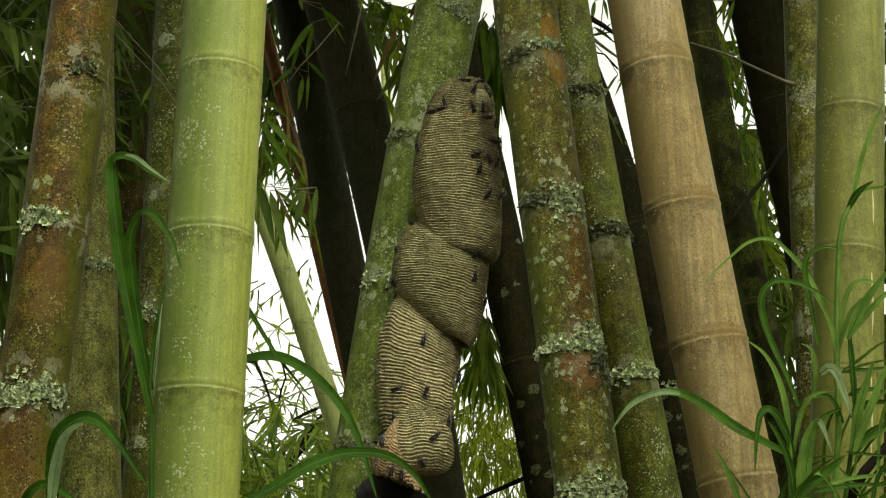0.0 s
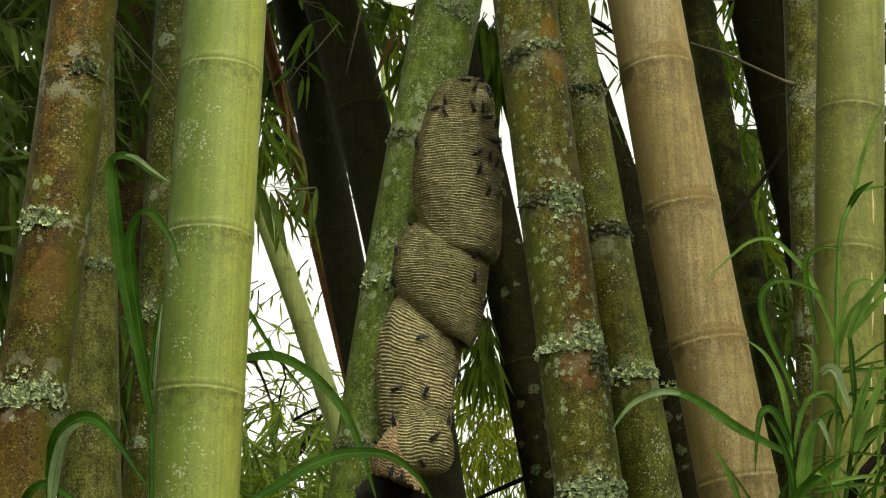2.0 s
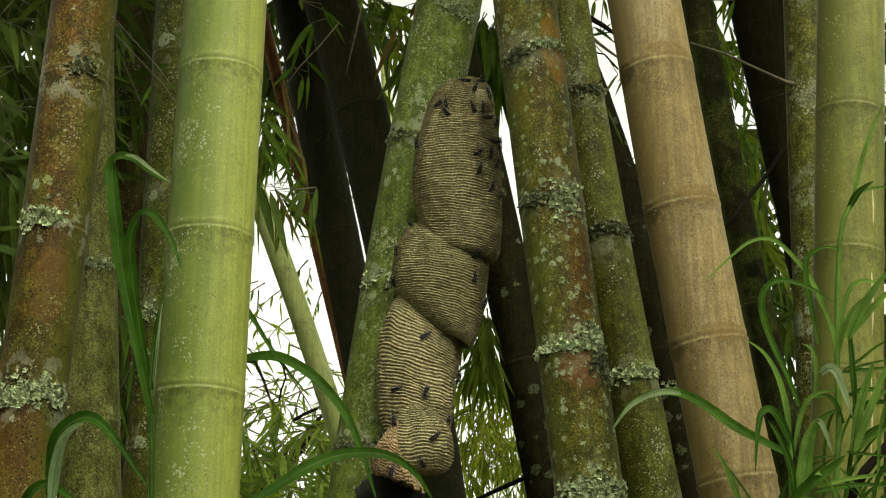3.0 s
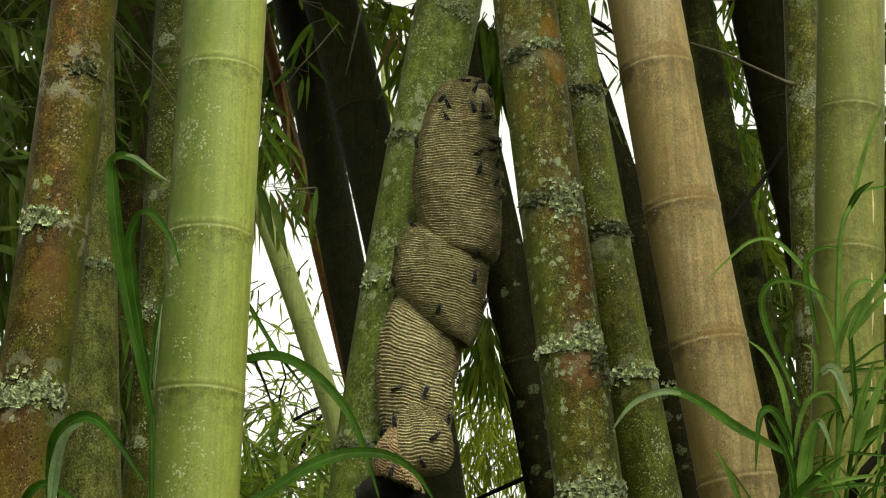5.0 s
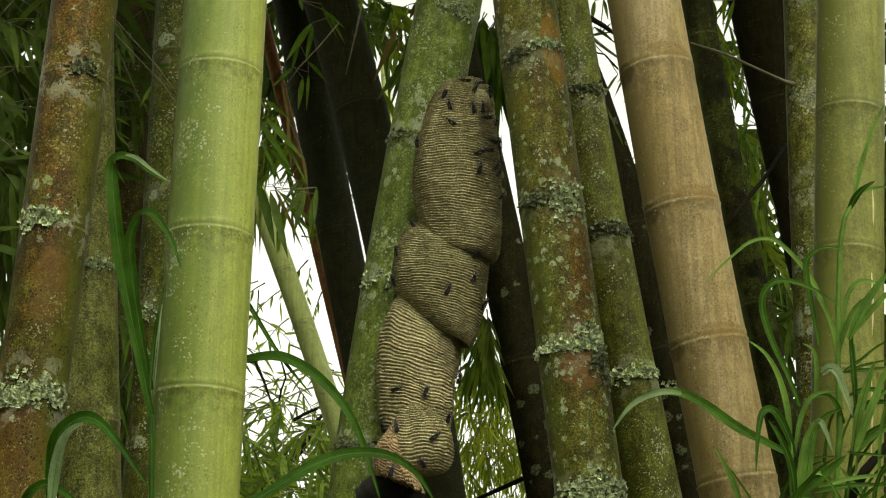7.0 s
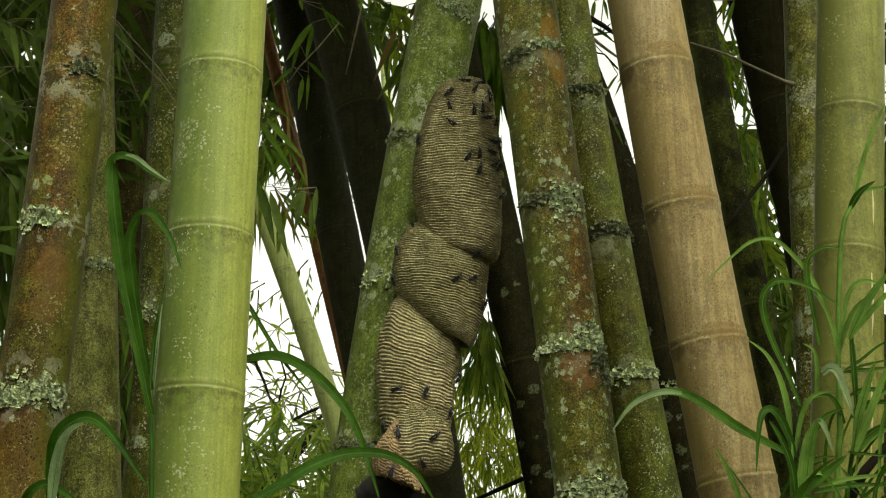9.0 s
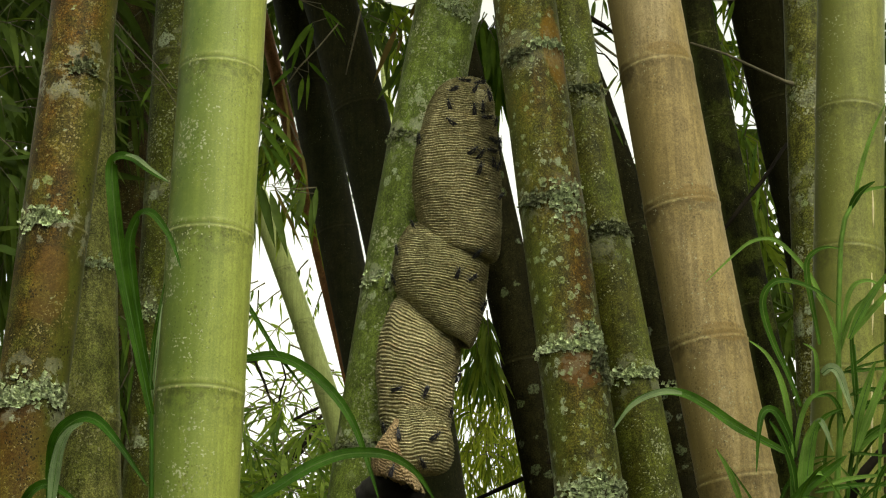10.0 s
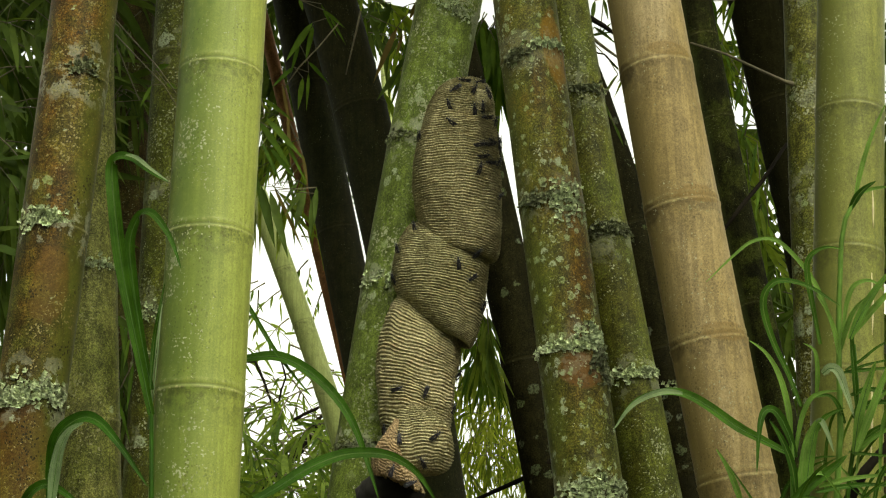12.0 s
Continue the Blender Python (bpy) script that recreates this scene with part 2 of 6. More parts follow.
def blade_material(name, colour, other, through_light=0.35, rough=0.5):
    """Grass: parallel veins along the blade, a paler midrib, patches of age."""
    k = Nodes(name)
    uv = k.n.new("ShaderNodeUVMap").outputs[0]
    split = k.n.new("ShaderNodeSeparateXYZ")
    k.l.new(uv, split.inputs[0])
    c = k.mix(k.random(), colour, other)
    vein = k.noise(k.scaled(26, 1.5, 1, uv), 1.0, 3, 0.6)
    c = k.vary(c, vein, 0.72, 1.25)
    c = k.vary(c, k.noise(k.coord, 25, 4, 0.6), 0.75, 1.25)
    rib = k.step(k.math("ABSOLUTE", k.math("SUBTRACT", split.outputs[0], 0.5)), 0.06, 0.02)
    c = k.mix(k.math("MULTIPLY", rib, 0.5), c, (0.16, 0.20, 0.07))
    k.finish(c, rough, vein, 0.35, 0.0006, 0.06)
    lit = k.n.new("ShaderNodeBsdfTranslucent")
    k.l.new(k.mix(1.0, c, (1.0, 1.0, 0.45), "MULTIPLY"), lit.inputs["Color"])
    both = k.n.new("ShaderNodeMixShader")
    both.inputs[0].default_value = through_light
    k.l.new(k.bsdf.outputs[0], both.inputs[1]), k.l.new(lit.outputs[0], both.inputs[2])
    k.l.new(both.outputs[0], k.n["Material Output"].inputs["Surface"])
    return k.mat


M_BLADE = blade_material("grass_blade", (0.020, 0.058, 0.005), (0.036, 0.086, 0.008), 0.35)
M_BLADE_YOUNG = blade_material("young_grass_blade", (0.080, 0.160, 0.028), (0.128, 0.225, 0.044), 0.45)
# Green leaves come in shaded and lit copies, the light put into their colours.
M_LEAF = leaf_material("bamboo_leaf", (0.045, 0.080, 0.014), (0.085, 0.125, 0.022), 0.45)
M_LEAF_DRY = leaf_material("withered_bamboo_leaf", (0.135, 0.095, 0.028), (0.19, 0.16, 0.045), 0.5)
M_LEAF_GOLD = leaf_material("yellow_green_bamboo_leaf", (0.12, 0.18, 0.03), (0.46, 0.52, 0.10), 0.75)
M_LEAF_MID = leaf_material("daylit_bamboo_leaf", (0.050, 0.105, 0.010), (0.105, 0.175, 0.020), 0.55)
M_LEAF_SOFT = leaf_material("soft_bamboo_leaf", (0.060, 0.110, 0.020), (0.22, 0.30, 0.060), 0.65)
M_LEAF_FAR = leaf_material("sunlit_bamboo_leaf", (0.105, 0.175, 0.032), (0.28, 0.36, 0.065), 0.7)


def plain(name, colour, rough=0.6, metal=0.0, scale=60, low=0.75, high=1.2, bump=0.3, spec=0.5):
    k = Nodes(name)
    n1 = k.noise(k.coord, scale, 5, 0.65)
    c = k.vary(k.vary(colour_socket(k, colour), n1, low, high), k.noise(k.coord, scale / 7, 3), 0.85, 1.12)
    k.bsdf.inputs["Metallic"].default_value = metal
    return k.finish(c, rough, n1, bump, 0.001, spec)


M_TWIG_DARK = plain("dark_twig", (0.011, 0.009, 0.006), 0.9, spec=0.05)
M_TWIG = plain("twig", (0.10, 0.085, 0.045), 0.8)
M_LICHEN = plain("leafy_lichen", (0.38, 0.44, 0.25), 0.9, scale=120, low=0.5, high=1.35)
M_LICHEN_DARK = plain("dark_leafy_lichen", (0.13, 0.145, 0.072), 0.9, scale=120, low=0.5, high=1.5)
# Near black: the darkness inside the hollow is put into the colour.
M_HOLE = plain("nest_inside", (0.010, 0.008, 0.006), 0.95)
M_WASP = plain("wasp_body", (0.008, 0.008, 0.012), 0.35, scale=300, spec=0.5)
M_WING = plain("wasp_wing", (0.018, 0.016, 0.022), 0.3, scale=300)


def paper_material(name, ridge, groove, orange):
    k = Nodes(name)
    uv = k.n.new("ShaderNodeUVMap").outputs[0]
    split = k.n.new("ShaderNodeSeparateXYZ")
    k.l.new(uv, split.inputs[0])
    fibre = k.noise(k.scaled(60, 60, 320), 1.0, 5, 0.7)
    c = k.mix(k.step(k.noise(k.coord, 10, 4), 0.42, 0.60), ridge, groove)
    c = k.mix(k.step(k.noise(k.scaled(1, 1, 4), 14, 4), 0.55, 0.75, 0.0, 0.7), c, orange)
    c = k.vary(c, fibre, 0.70, 1.25)
    c = k.vary(c, k.noise(k.coord, 300, 4, 0.75), 0.58, 1.38)
    c = k.vary(c, k.noise(k.coord, 900, 2, 0.6), 0.72, 1.25)
    return k.finish(c, 0.95, k.noise(k.coord, 420, 5, 0.75), 0.9, 0.0018, 0.15)


M_PAPER = paper_material("nest_paper", (0.318, 0.284, 0.160), (0.262, 0.236, 0.126), (0.300, 0.240, 0.122))
M_PAPER_OLD = paper_material("weathered_nest_paper", (0.290, 0.265, 0.145), (0.238, 0.216, 0.112), (0.270, 0.218, 0.108))
M_PAPER_NEW = paper_material("new_nest_paper", (0.29, 0.210, 0.117), (0.235, 0.166, 0.09), (0.32, 0.205, 0.10))

k = Nodes("leaf_litter")
litter = k.noise(k.coord, 14, 8, 0.7)
k.finish(k.vary(k.mix(k.step(k.noise(k.coord, 1.3, 5), 0.4, 0.6), (0.085, 0.062, 0.034), (0.055, 0.065, 0.025)), litter, 0.5, 1.5), 0.9, litter, 0.8, 0.03)
M_GROUND = k.mat


# Leaves of the added, unseen growth that blocks low sky light.
k = Nodes("light_screen_leaves")
tuft = k.noise(k.coord, 3.0, 8, 0.7)
k.finish(k.vary(k.mix(k.step(k.noise(k.coord, 0.8, 4), 0.4, 0.6), (0.040, 0.062, 0.015), (0.025, 0.040, 0.010)), tuft, 0.4, 1.5), 0.9, tuft, 1.0, 0.2, 0.2)
M_LIGHT_SCREEN = k.mat


# ---- mesh helpers ----
def mesh_of(name, verts, faces, material, uvs=None, smooth=True):
    me = bpy.data.meshes.new(name)
    me.from_pydata(verts, [], faces)
    me.materials.append(material)
    if uvs is not None:
        layer = me.uv_layers.new(name="UVMap")
        for loop in me.loops:
            layer.data[loop.index].uv = uvs[loop.vertex_index]
    if smooth:
        me.polygons.foreach_set("use_smooth", [True] * len(me.polygons))
    me.update()
    return me


def part(name, me, parent, label="", kind=""):
    ob = new(name, me)
    ob.parent = parent
    return tagged(ob, label=label, kind=kind)


def thing(name, at, label, category, group="", kind=""):
    ob = new(name)
    ob.matrix_basis = Matrix.Translation(at)
    ob.empty_display_size = 0.1
    return tagged(ob, label=label, category=category, group=group, kind=kind)


def tube(points, radii, seg=10, cap=True):
    """Vertices and faces of a round bar through the points."""
    pts = [Vector(p) for p in points]
    verts, faces = [], []
    for i, p in enumerate(pts):
        t = (pts[min(i + 1, len(pts) - 1)] - pts[max(i - 1, 0)]).normalized()
        side = t.cross(Vector((0.13, 1, 0.21))).normalized()
        other = t.cross(side)
        for j in range(seg):
            a = 2 * math.pi * j / seg
            verts.append(p + radii[i] * (math.cos(a) * side + math.sin(a) * other))
    for i in range(len(pts) - 1):
        for j in range(seg):
            a, b = i * seg + j, i * seg + (j + 1) % seg
            faces.append((a, b, b + seg, a + seg))
    if cap:
        faces.append(tuple(range(seg))[::-1])
        faces.append(tuple(range((len(pts) - 1) * seg, len(pts) * seg)))
    return verts, faces


# ---- ground ----
def ground():
    verts, faces = [], []
    rings = [0, 0.7, 1.5, 2.5, 3.5, 5, 7, 10, 15, 25, 45, 90, 200, 600, 1500]
    seg = 64
    for r in rings:
        for j in range(seg):
            a = 2 * math.pi * j / seg
            x, y = r * math.cos(a), 2.5 + r * math.sin(a)
            z = 0.03 * noise.noise((x * 0.9, y * 0.9, 0)) * min(1, r / 2) if 0 < r < 50 else 0.0
            verts.append((x, y, z - 0.03))
    for i in range(len(rings) - 1):
        for j in range(seg):
            a, b = i * seg + j, i * seg + (j + 1) % seg
            faces.append((a, b, b + seg, a + seg))
    tagged(new("ground", mesh_of("ground", verts, faces, M_GROUND)), "brown soil covered with dry bamboo leaf litter", "ground", kind="structure")


ground()


def thicket():
    """An unseen wall of growth, added to block low sky light, open towards the sky behind the clump."""
    verts, faces, cols, rows = [], [], 120, 22
    for i in range(cols + 1):
        a = radians(90 + 22 + (360 - 44) * i / cols)
        for j in range(rows + 1):
            t = j / rows
            r = 6.5 + 1.2 * noise.noise((3 * math.cos(a), 3 * math.sin(a), 2 * t)) + 0.5 * noise.noise((9 * math.cos(a), 9 * math.sin(a), 7 * t)) - 0.9 * t
            z = (3.9 - 1.2 * max(0.0, math.cos(a + 0.6)) + 0.9 * noise.noise((2 * math.cos(a), 2 * math.sin(a), 5))) * t - 0.1
            verts.append((r * math.cos(a), 1.8 + r * math.sin(a), z))
    for i in range(cols):
        for j in range(rows):
            a = i * (rows + 1) + j
            faces.append((a, a + rows + 1, a + rows + 2, a + 1))
    ob = new("backdrop", mesh_of("backdrop", verts, faces, M_LIGHT_SCREEN))
    solid = ob.modifiers.new("depth", "SOLIDIFY")
    solid.thickness = 0.6
    tagged(ob, "unseen dark green thicket added to block low sky light", "thicket", kind="structure")


thicket()


# ---- bamboo culms ----
class Axis:
    """A culm's bent centre line, through three places, straight on beyond them."""

    def __init__(self, top, mid, low):
        self.y = mid[1]
        z0, z1, z2 = low[2], mid[2], top[2]
        self.lo, self.hi = z0, z2
        m = np.array([[1, z, z * z] for z in (z0, z1, z2)])
        self.k = np.linalg.solve(m, np.array([low[0], mid[0], top[0]]))

    def x(self, z):
        a, b, c = self.k
        zz = min(max(z, self.lo), self.hi)
        return a + b * zz + c * zz * zz + (b + 2 * c * zz) * (z - zz)

    def at(self, z):
        return Vector((self.x(z), self.y, z))

    def basis(self, z):
        t = (self.at(z + 0.01) - self.at(z - 0.01)).normalized()
        side = Vector((0, -1, 0)).cross(t).normalized()
        return t, side, t.cross(side)


PROFILE = [(-0.030, 0.0), (-0.014, 0.008), (-0.007, 0.026), (-0.0035, 0.060), (-0.0012, 0.078), (0.0003, 0.030), (0.003, 0.024),
           (0.0055, 0.034), (0.0080, 0.050), (0.0100, 0.034), (0.015, 0.010), (0.030, 0.0)]


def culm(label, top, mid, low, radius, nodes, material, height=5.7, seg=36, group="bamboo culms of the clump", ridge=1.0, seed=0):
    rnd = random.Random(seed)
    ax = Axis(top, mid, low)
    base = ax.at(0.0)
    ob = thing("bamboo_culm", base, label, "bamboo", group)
    zs = sorted(nodes)
    gap_low = zs[1] - zs[0] if len(zs) > 1 else 0.25
    while zs[0] > 0.16:
        zs.insert(0, zs[0] - max(0.13, gap_low * rnd.uniform(0.93, 0.99)))
        gap_low = zs[1] - zs[0]
    zs = [z for z in zs if z > 0.05]
    gap = zs[-1] - zs[-2]
    while zs[-1] < height - 0.3:
        zs.append(zs[-1] + min(0.34, gap * rnd.uniform(1.0, 1.03)))
        gap = zs[-1] - zs[-2]
    zs = [-0.08] + zs + [height]
    off = rnd.uniform(0, 50)

    def radius_at(z):
        thin = 1.0 if z < 3.2 else 1.0 - 0.96 * ((z - 3.2) / (height - 3.2)) ** 1.6
        return radius * thin

    def ring(z, s, verts, uvs, extra):
        t, side, fwd = ax.basis(z)
        p = ax.at(z) - base
        for j in range(seg + 1):
            a = 2 * math.pi * j / seg
            wob = 1 + 0.010 * noise.noise((math.cos(a) * 1.2 + off, math.sin(a) * 1.2, z * 5))
            lump = 0.30 * extra * ridge * (1 + 0.4 * noise.noise((math.cos(a) * 3 + off, math.sin(a) * 3, z * 9)) + 0.9 * noise.noise((math.cos(a) * 13 + off, math.sin(a) * 13, z * 120)))
            r = radius_at(z) * (wob + lump)
            verts.append(p + r * (math.cos(a) * side + math.sin(a) * fwd))
            uvs.append((j / seg, s))

    def skin(rows):
        verts, uvs, faces = [], [], []
        for z, s, extra in rows:
            ring(z, s, verts, uvs, extra)
        w = seg + 1
        for i in range(len(rows) - 1):
            if rows[i + 1][0] - rows[i][0] > 1e-6:
                for j in range(seg):
                    a = i * w + j
                    faces.append((a, a + 1, a + 1 + w, a + w))
        return verts, faces, uvs

    for i, (za, zb) in enumerate(zip(zs, zs[1:])):
        a = za + (0.030 if i else 0)
        b = zb - (0.030 if i < len(zs) - 2 else 0)
        rows = []
        half = (za + zb) / 2
        for q in range(5):
            z = a + (half - a) * q / 4
            rows.append((z, z - za, 0.0))
        for q in range(5):
            z = half + (b - half) * q / 4
            rows.append((z, z - zb, 0.0))
        v, f, u = skin(rows)
        part("internode", mesh_of("internode", v, f, material, u), ob)
        if i < len(zs) - 2:
            v, f, u = skin([(zb + s, s, e) for s, e in PROFILE])
            part("node_ring", mesh_of("node_ring", v, f, material, u), ob)
    ob["radius"] = radius
    return ob, ax


def lichen(owner, ax, radius, z, angle, spread, tall, count, material=None, seed=0, size=0.0038):
    """Crinkled leafy lichen on a culm, round the height z; angle in degrees, -90 looks to the camera."""
    rnd = random.Random(seed)
    base = ax.at(0.0)
    verts, faces = [], []
    for _ in range(int(count * 1.15)):
        a = radians(angle + rnd.gauss(0, spread * 0.5) + 6 * math.sin(7 * rnd.random()))
        zz = z + rnd.gauss(0, tall * 0.42)
        t, side, fwd = ax.basis(zz)
        out = -math.cos(a) * side - math.sin(a) * fwd
        r = size * rnd.uniform(0.5, 1.35)
        p = ax.at(zz) - base + out * (radius * 1.01 + rnd.uniform(0.0, 0.0025))
        n = (out + Vector([rnd.gauss(0, 0.45) for _ in range(3)])).normalized()
        u = n.orthogonal().normalized()
        w = n.cross(u)
        i0 = len(verts)
        verts.append(p - n * 0.001)
        lobes = 9
        for j in range(lobes):
            b = 2 * math.pi * j / lobes + rnd.uniform(-0.2, 0.2)
            rr = r * (rnd.uniform(0.55, 0.75) if j % 2 else rnd.uniform(0.9, 1.2))
            verts.append(p + rr * (math.cos(b) * u + math.sin(b) * w) + n * r * rnd.uniform(0.1, 0.9))
        for j in range(lobes):
            faces.append((i0, i0 + 1 + j, i0 + 1 + (j + 1) % lobes))
    part("lichen", mesh_of("lichen", verts, faces, material or M_LICHEN, smooth=False), owner, "crinkled grey-green leafy lichen", "stuff")


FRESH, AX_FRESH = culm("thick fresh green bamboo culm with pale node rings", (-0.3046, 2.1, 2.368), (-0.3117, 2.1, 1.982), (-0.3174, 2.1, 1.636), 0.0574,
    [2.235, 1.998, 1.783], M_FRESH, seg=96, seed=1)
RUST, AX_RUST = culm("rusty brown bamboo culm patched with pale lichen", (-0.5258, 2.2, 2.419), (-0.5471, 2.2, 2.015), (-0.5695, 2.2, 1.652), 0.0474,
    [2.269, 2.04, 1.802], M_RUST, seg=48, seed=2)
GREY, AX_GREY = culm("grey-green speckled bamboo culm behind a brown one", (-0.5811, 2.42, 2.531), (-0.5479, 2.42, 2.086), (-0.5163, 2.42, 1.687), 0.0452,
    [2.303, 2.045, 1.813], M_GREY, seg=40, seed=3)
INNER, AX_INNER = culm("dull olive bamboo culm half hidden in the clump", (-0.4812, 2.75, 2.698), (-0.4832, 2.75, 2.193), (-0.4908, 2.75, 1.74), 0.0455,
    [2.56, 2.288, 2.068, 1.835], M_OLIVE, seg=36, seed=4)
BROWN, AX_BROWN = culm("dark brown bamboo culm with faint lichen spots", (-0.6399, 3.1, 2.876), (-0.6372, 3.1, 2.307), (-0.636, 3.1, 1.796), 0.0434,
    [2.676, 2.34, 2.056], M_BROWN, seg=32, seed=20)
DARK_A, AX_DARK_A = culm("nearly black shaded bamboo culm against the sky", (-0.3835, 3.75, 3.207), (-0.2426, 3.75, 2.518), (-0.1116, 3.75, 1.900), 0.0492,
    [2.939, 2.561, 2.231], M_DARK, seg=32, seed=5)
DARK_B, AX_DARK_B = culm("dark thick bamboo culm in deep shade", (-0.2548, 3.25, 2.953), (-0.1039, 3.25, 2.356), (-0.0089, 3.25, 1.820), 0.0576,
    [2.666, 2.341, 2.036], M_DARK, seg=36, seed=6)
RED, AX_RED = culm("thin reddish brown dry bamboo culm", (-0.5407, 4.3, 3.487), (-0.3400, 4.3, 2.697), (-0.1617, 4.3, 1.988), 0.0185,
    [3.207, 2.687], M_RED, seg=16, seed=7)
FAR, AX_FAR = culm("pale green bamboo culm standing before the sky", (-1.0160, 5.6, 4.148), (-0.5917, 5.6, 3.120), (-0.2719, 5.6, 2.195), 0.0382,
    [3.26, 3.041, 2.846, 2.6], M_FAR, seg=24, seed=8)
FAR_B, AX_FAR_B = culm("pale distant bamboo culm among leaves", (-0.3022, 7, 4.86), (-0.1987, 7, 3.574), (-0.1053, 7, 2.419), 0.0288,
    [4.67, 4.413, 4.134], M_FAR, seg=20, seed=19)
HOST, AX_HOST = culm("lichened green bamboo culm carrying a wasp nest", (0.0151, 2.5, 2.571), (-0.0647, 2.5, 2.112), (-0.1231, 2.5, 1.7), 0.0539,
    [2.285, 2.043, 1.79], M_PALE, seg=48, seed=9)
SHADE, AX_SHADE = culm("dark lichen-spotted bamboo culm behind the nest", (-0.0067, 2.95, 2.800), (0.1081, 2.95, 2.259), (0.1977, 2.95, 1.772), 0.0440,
    [2.48, 2.038], M_SHADED_SPOTS, seg=36, seed=10)
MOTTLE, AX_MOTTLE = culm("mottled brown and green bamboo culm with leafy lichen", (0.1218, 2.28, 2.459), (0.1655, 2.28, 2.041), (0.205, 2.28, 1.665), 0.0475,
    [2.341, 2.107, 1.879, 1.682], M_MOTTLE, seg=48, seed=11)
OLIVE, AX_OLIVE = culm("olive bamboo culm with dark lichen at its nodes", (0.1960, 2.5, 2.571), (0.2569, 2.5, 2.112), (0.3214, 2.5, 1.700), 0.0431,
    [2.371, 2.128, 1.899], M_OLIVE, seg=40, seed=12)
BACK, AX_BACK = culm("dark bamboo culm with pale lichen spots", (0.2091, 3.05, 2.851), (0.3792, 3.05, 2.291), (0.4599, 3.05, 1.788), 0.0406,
    [2.605, 2.334, 2.087], M_SHADED_SPOTS, seg=32, seed=13)
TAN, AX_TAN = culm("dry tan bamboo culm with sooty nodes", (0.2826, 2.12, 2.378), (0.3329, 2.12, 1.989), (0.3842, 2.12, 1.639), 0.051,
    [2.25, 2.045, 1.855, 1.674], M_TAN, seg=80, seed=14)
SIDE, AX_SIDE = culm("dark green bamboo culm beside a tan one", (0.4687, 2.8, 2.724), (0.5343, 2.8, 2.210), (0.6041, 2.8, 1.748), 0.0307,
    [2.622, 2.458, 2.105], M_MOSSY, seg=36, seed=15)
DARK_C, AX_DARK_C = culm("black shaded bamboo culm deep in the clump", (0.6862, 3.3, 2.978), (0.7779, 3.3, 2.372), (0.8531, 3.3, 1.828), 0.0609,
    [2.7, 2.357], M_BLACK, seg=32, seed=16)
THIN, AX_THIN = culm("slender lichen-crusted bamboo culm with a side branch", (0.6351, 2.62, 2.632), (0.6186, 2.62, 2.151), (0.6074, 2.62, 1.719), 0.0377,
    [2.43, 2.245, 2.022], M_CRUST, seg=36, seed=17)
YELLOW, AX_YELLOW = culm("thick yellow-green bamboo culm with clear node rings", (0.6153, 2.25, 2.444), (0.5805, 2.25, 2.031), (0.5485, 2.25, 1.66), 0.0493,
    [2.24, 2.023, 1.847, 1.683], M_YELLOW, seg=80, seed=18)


# ---- the wasp nest ----
def smooth_rows(rows, step):
    """Even steps along sections (x, y, z, rx, ry, roll), eased between them."""
    rows = [np.array(r, float) for r in rows]
    dense = []
    for i in range(len(rows) - 1):
        p0, p1, p2, p3 = rows[max(i - 1, 0)], rows[i], rows[i + 1], rows[min(i + 2, len(rows) - 1)]
        for q in range(24):
            t = q / 24
            dense.append(0.5 * (2 * p1 + (p2 - p0) * t + (2 * p0 - 5 * p1 + 4 * p2 - p3) * t * t + (3 * p1 - p0 - 3 * p2 + p3) * t ** 3))
    dense.append(rows[-1])
    s = [0.0]
    for a, b in zip(dense, dense[1:]):
        s.append(s[-1] + float(np.hypot(np.linalg.norm(b[:3] - a[:3]), b[3] - a[3])))
    dense, n = np.array(dense), max(8, int(s[-1] / step))
    even = np.linspace(0, s[-1], n + 1)
    return np.stack([np.interp(even, s, dense[:, c]) for c in range(6)], 1), even


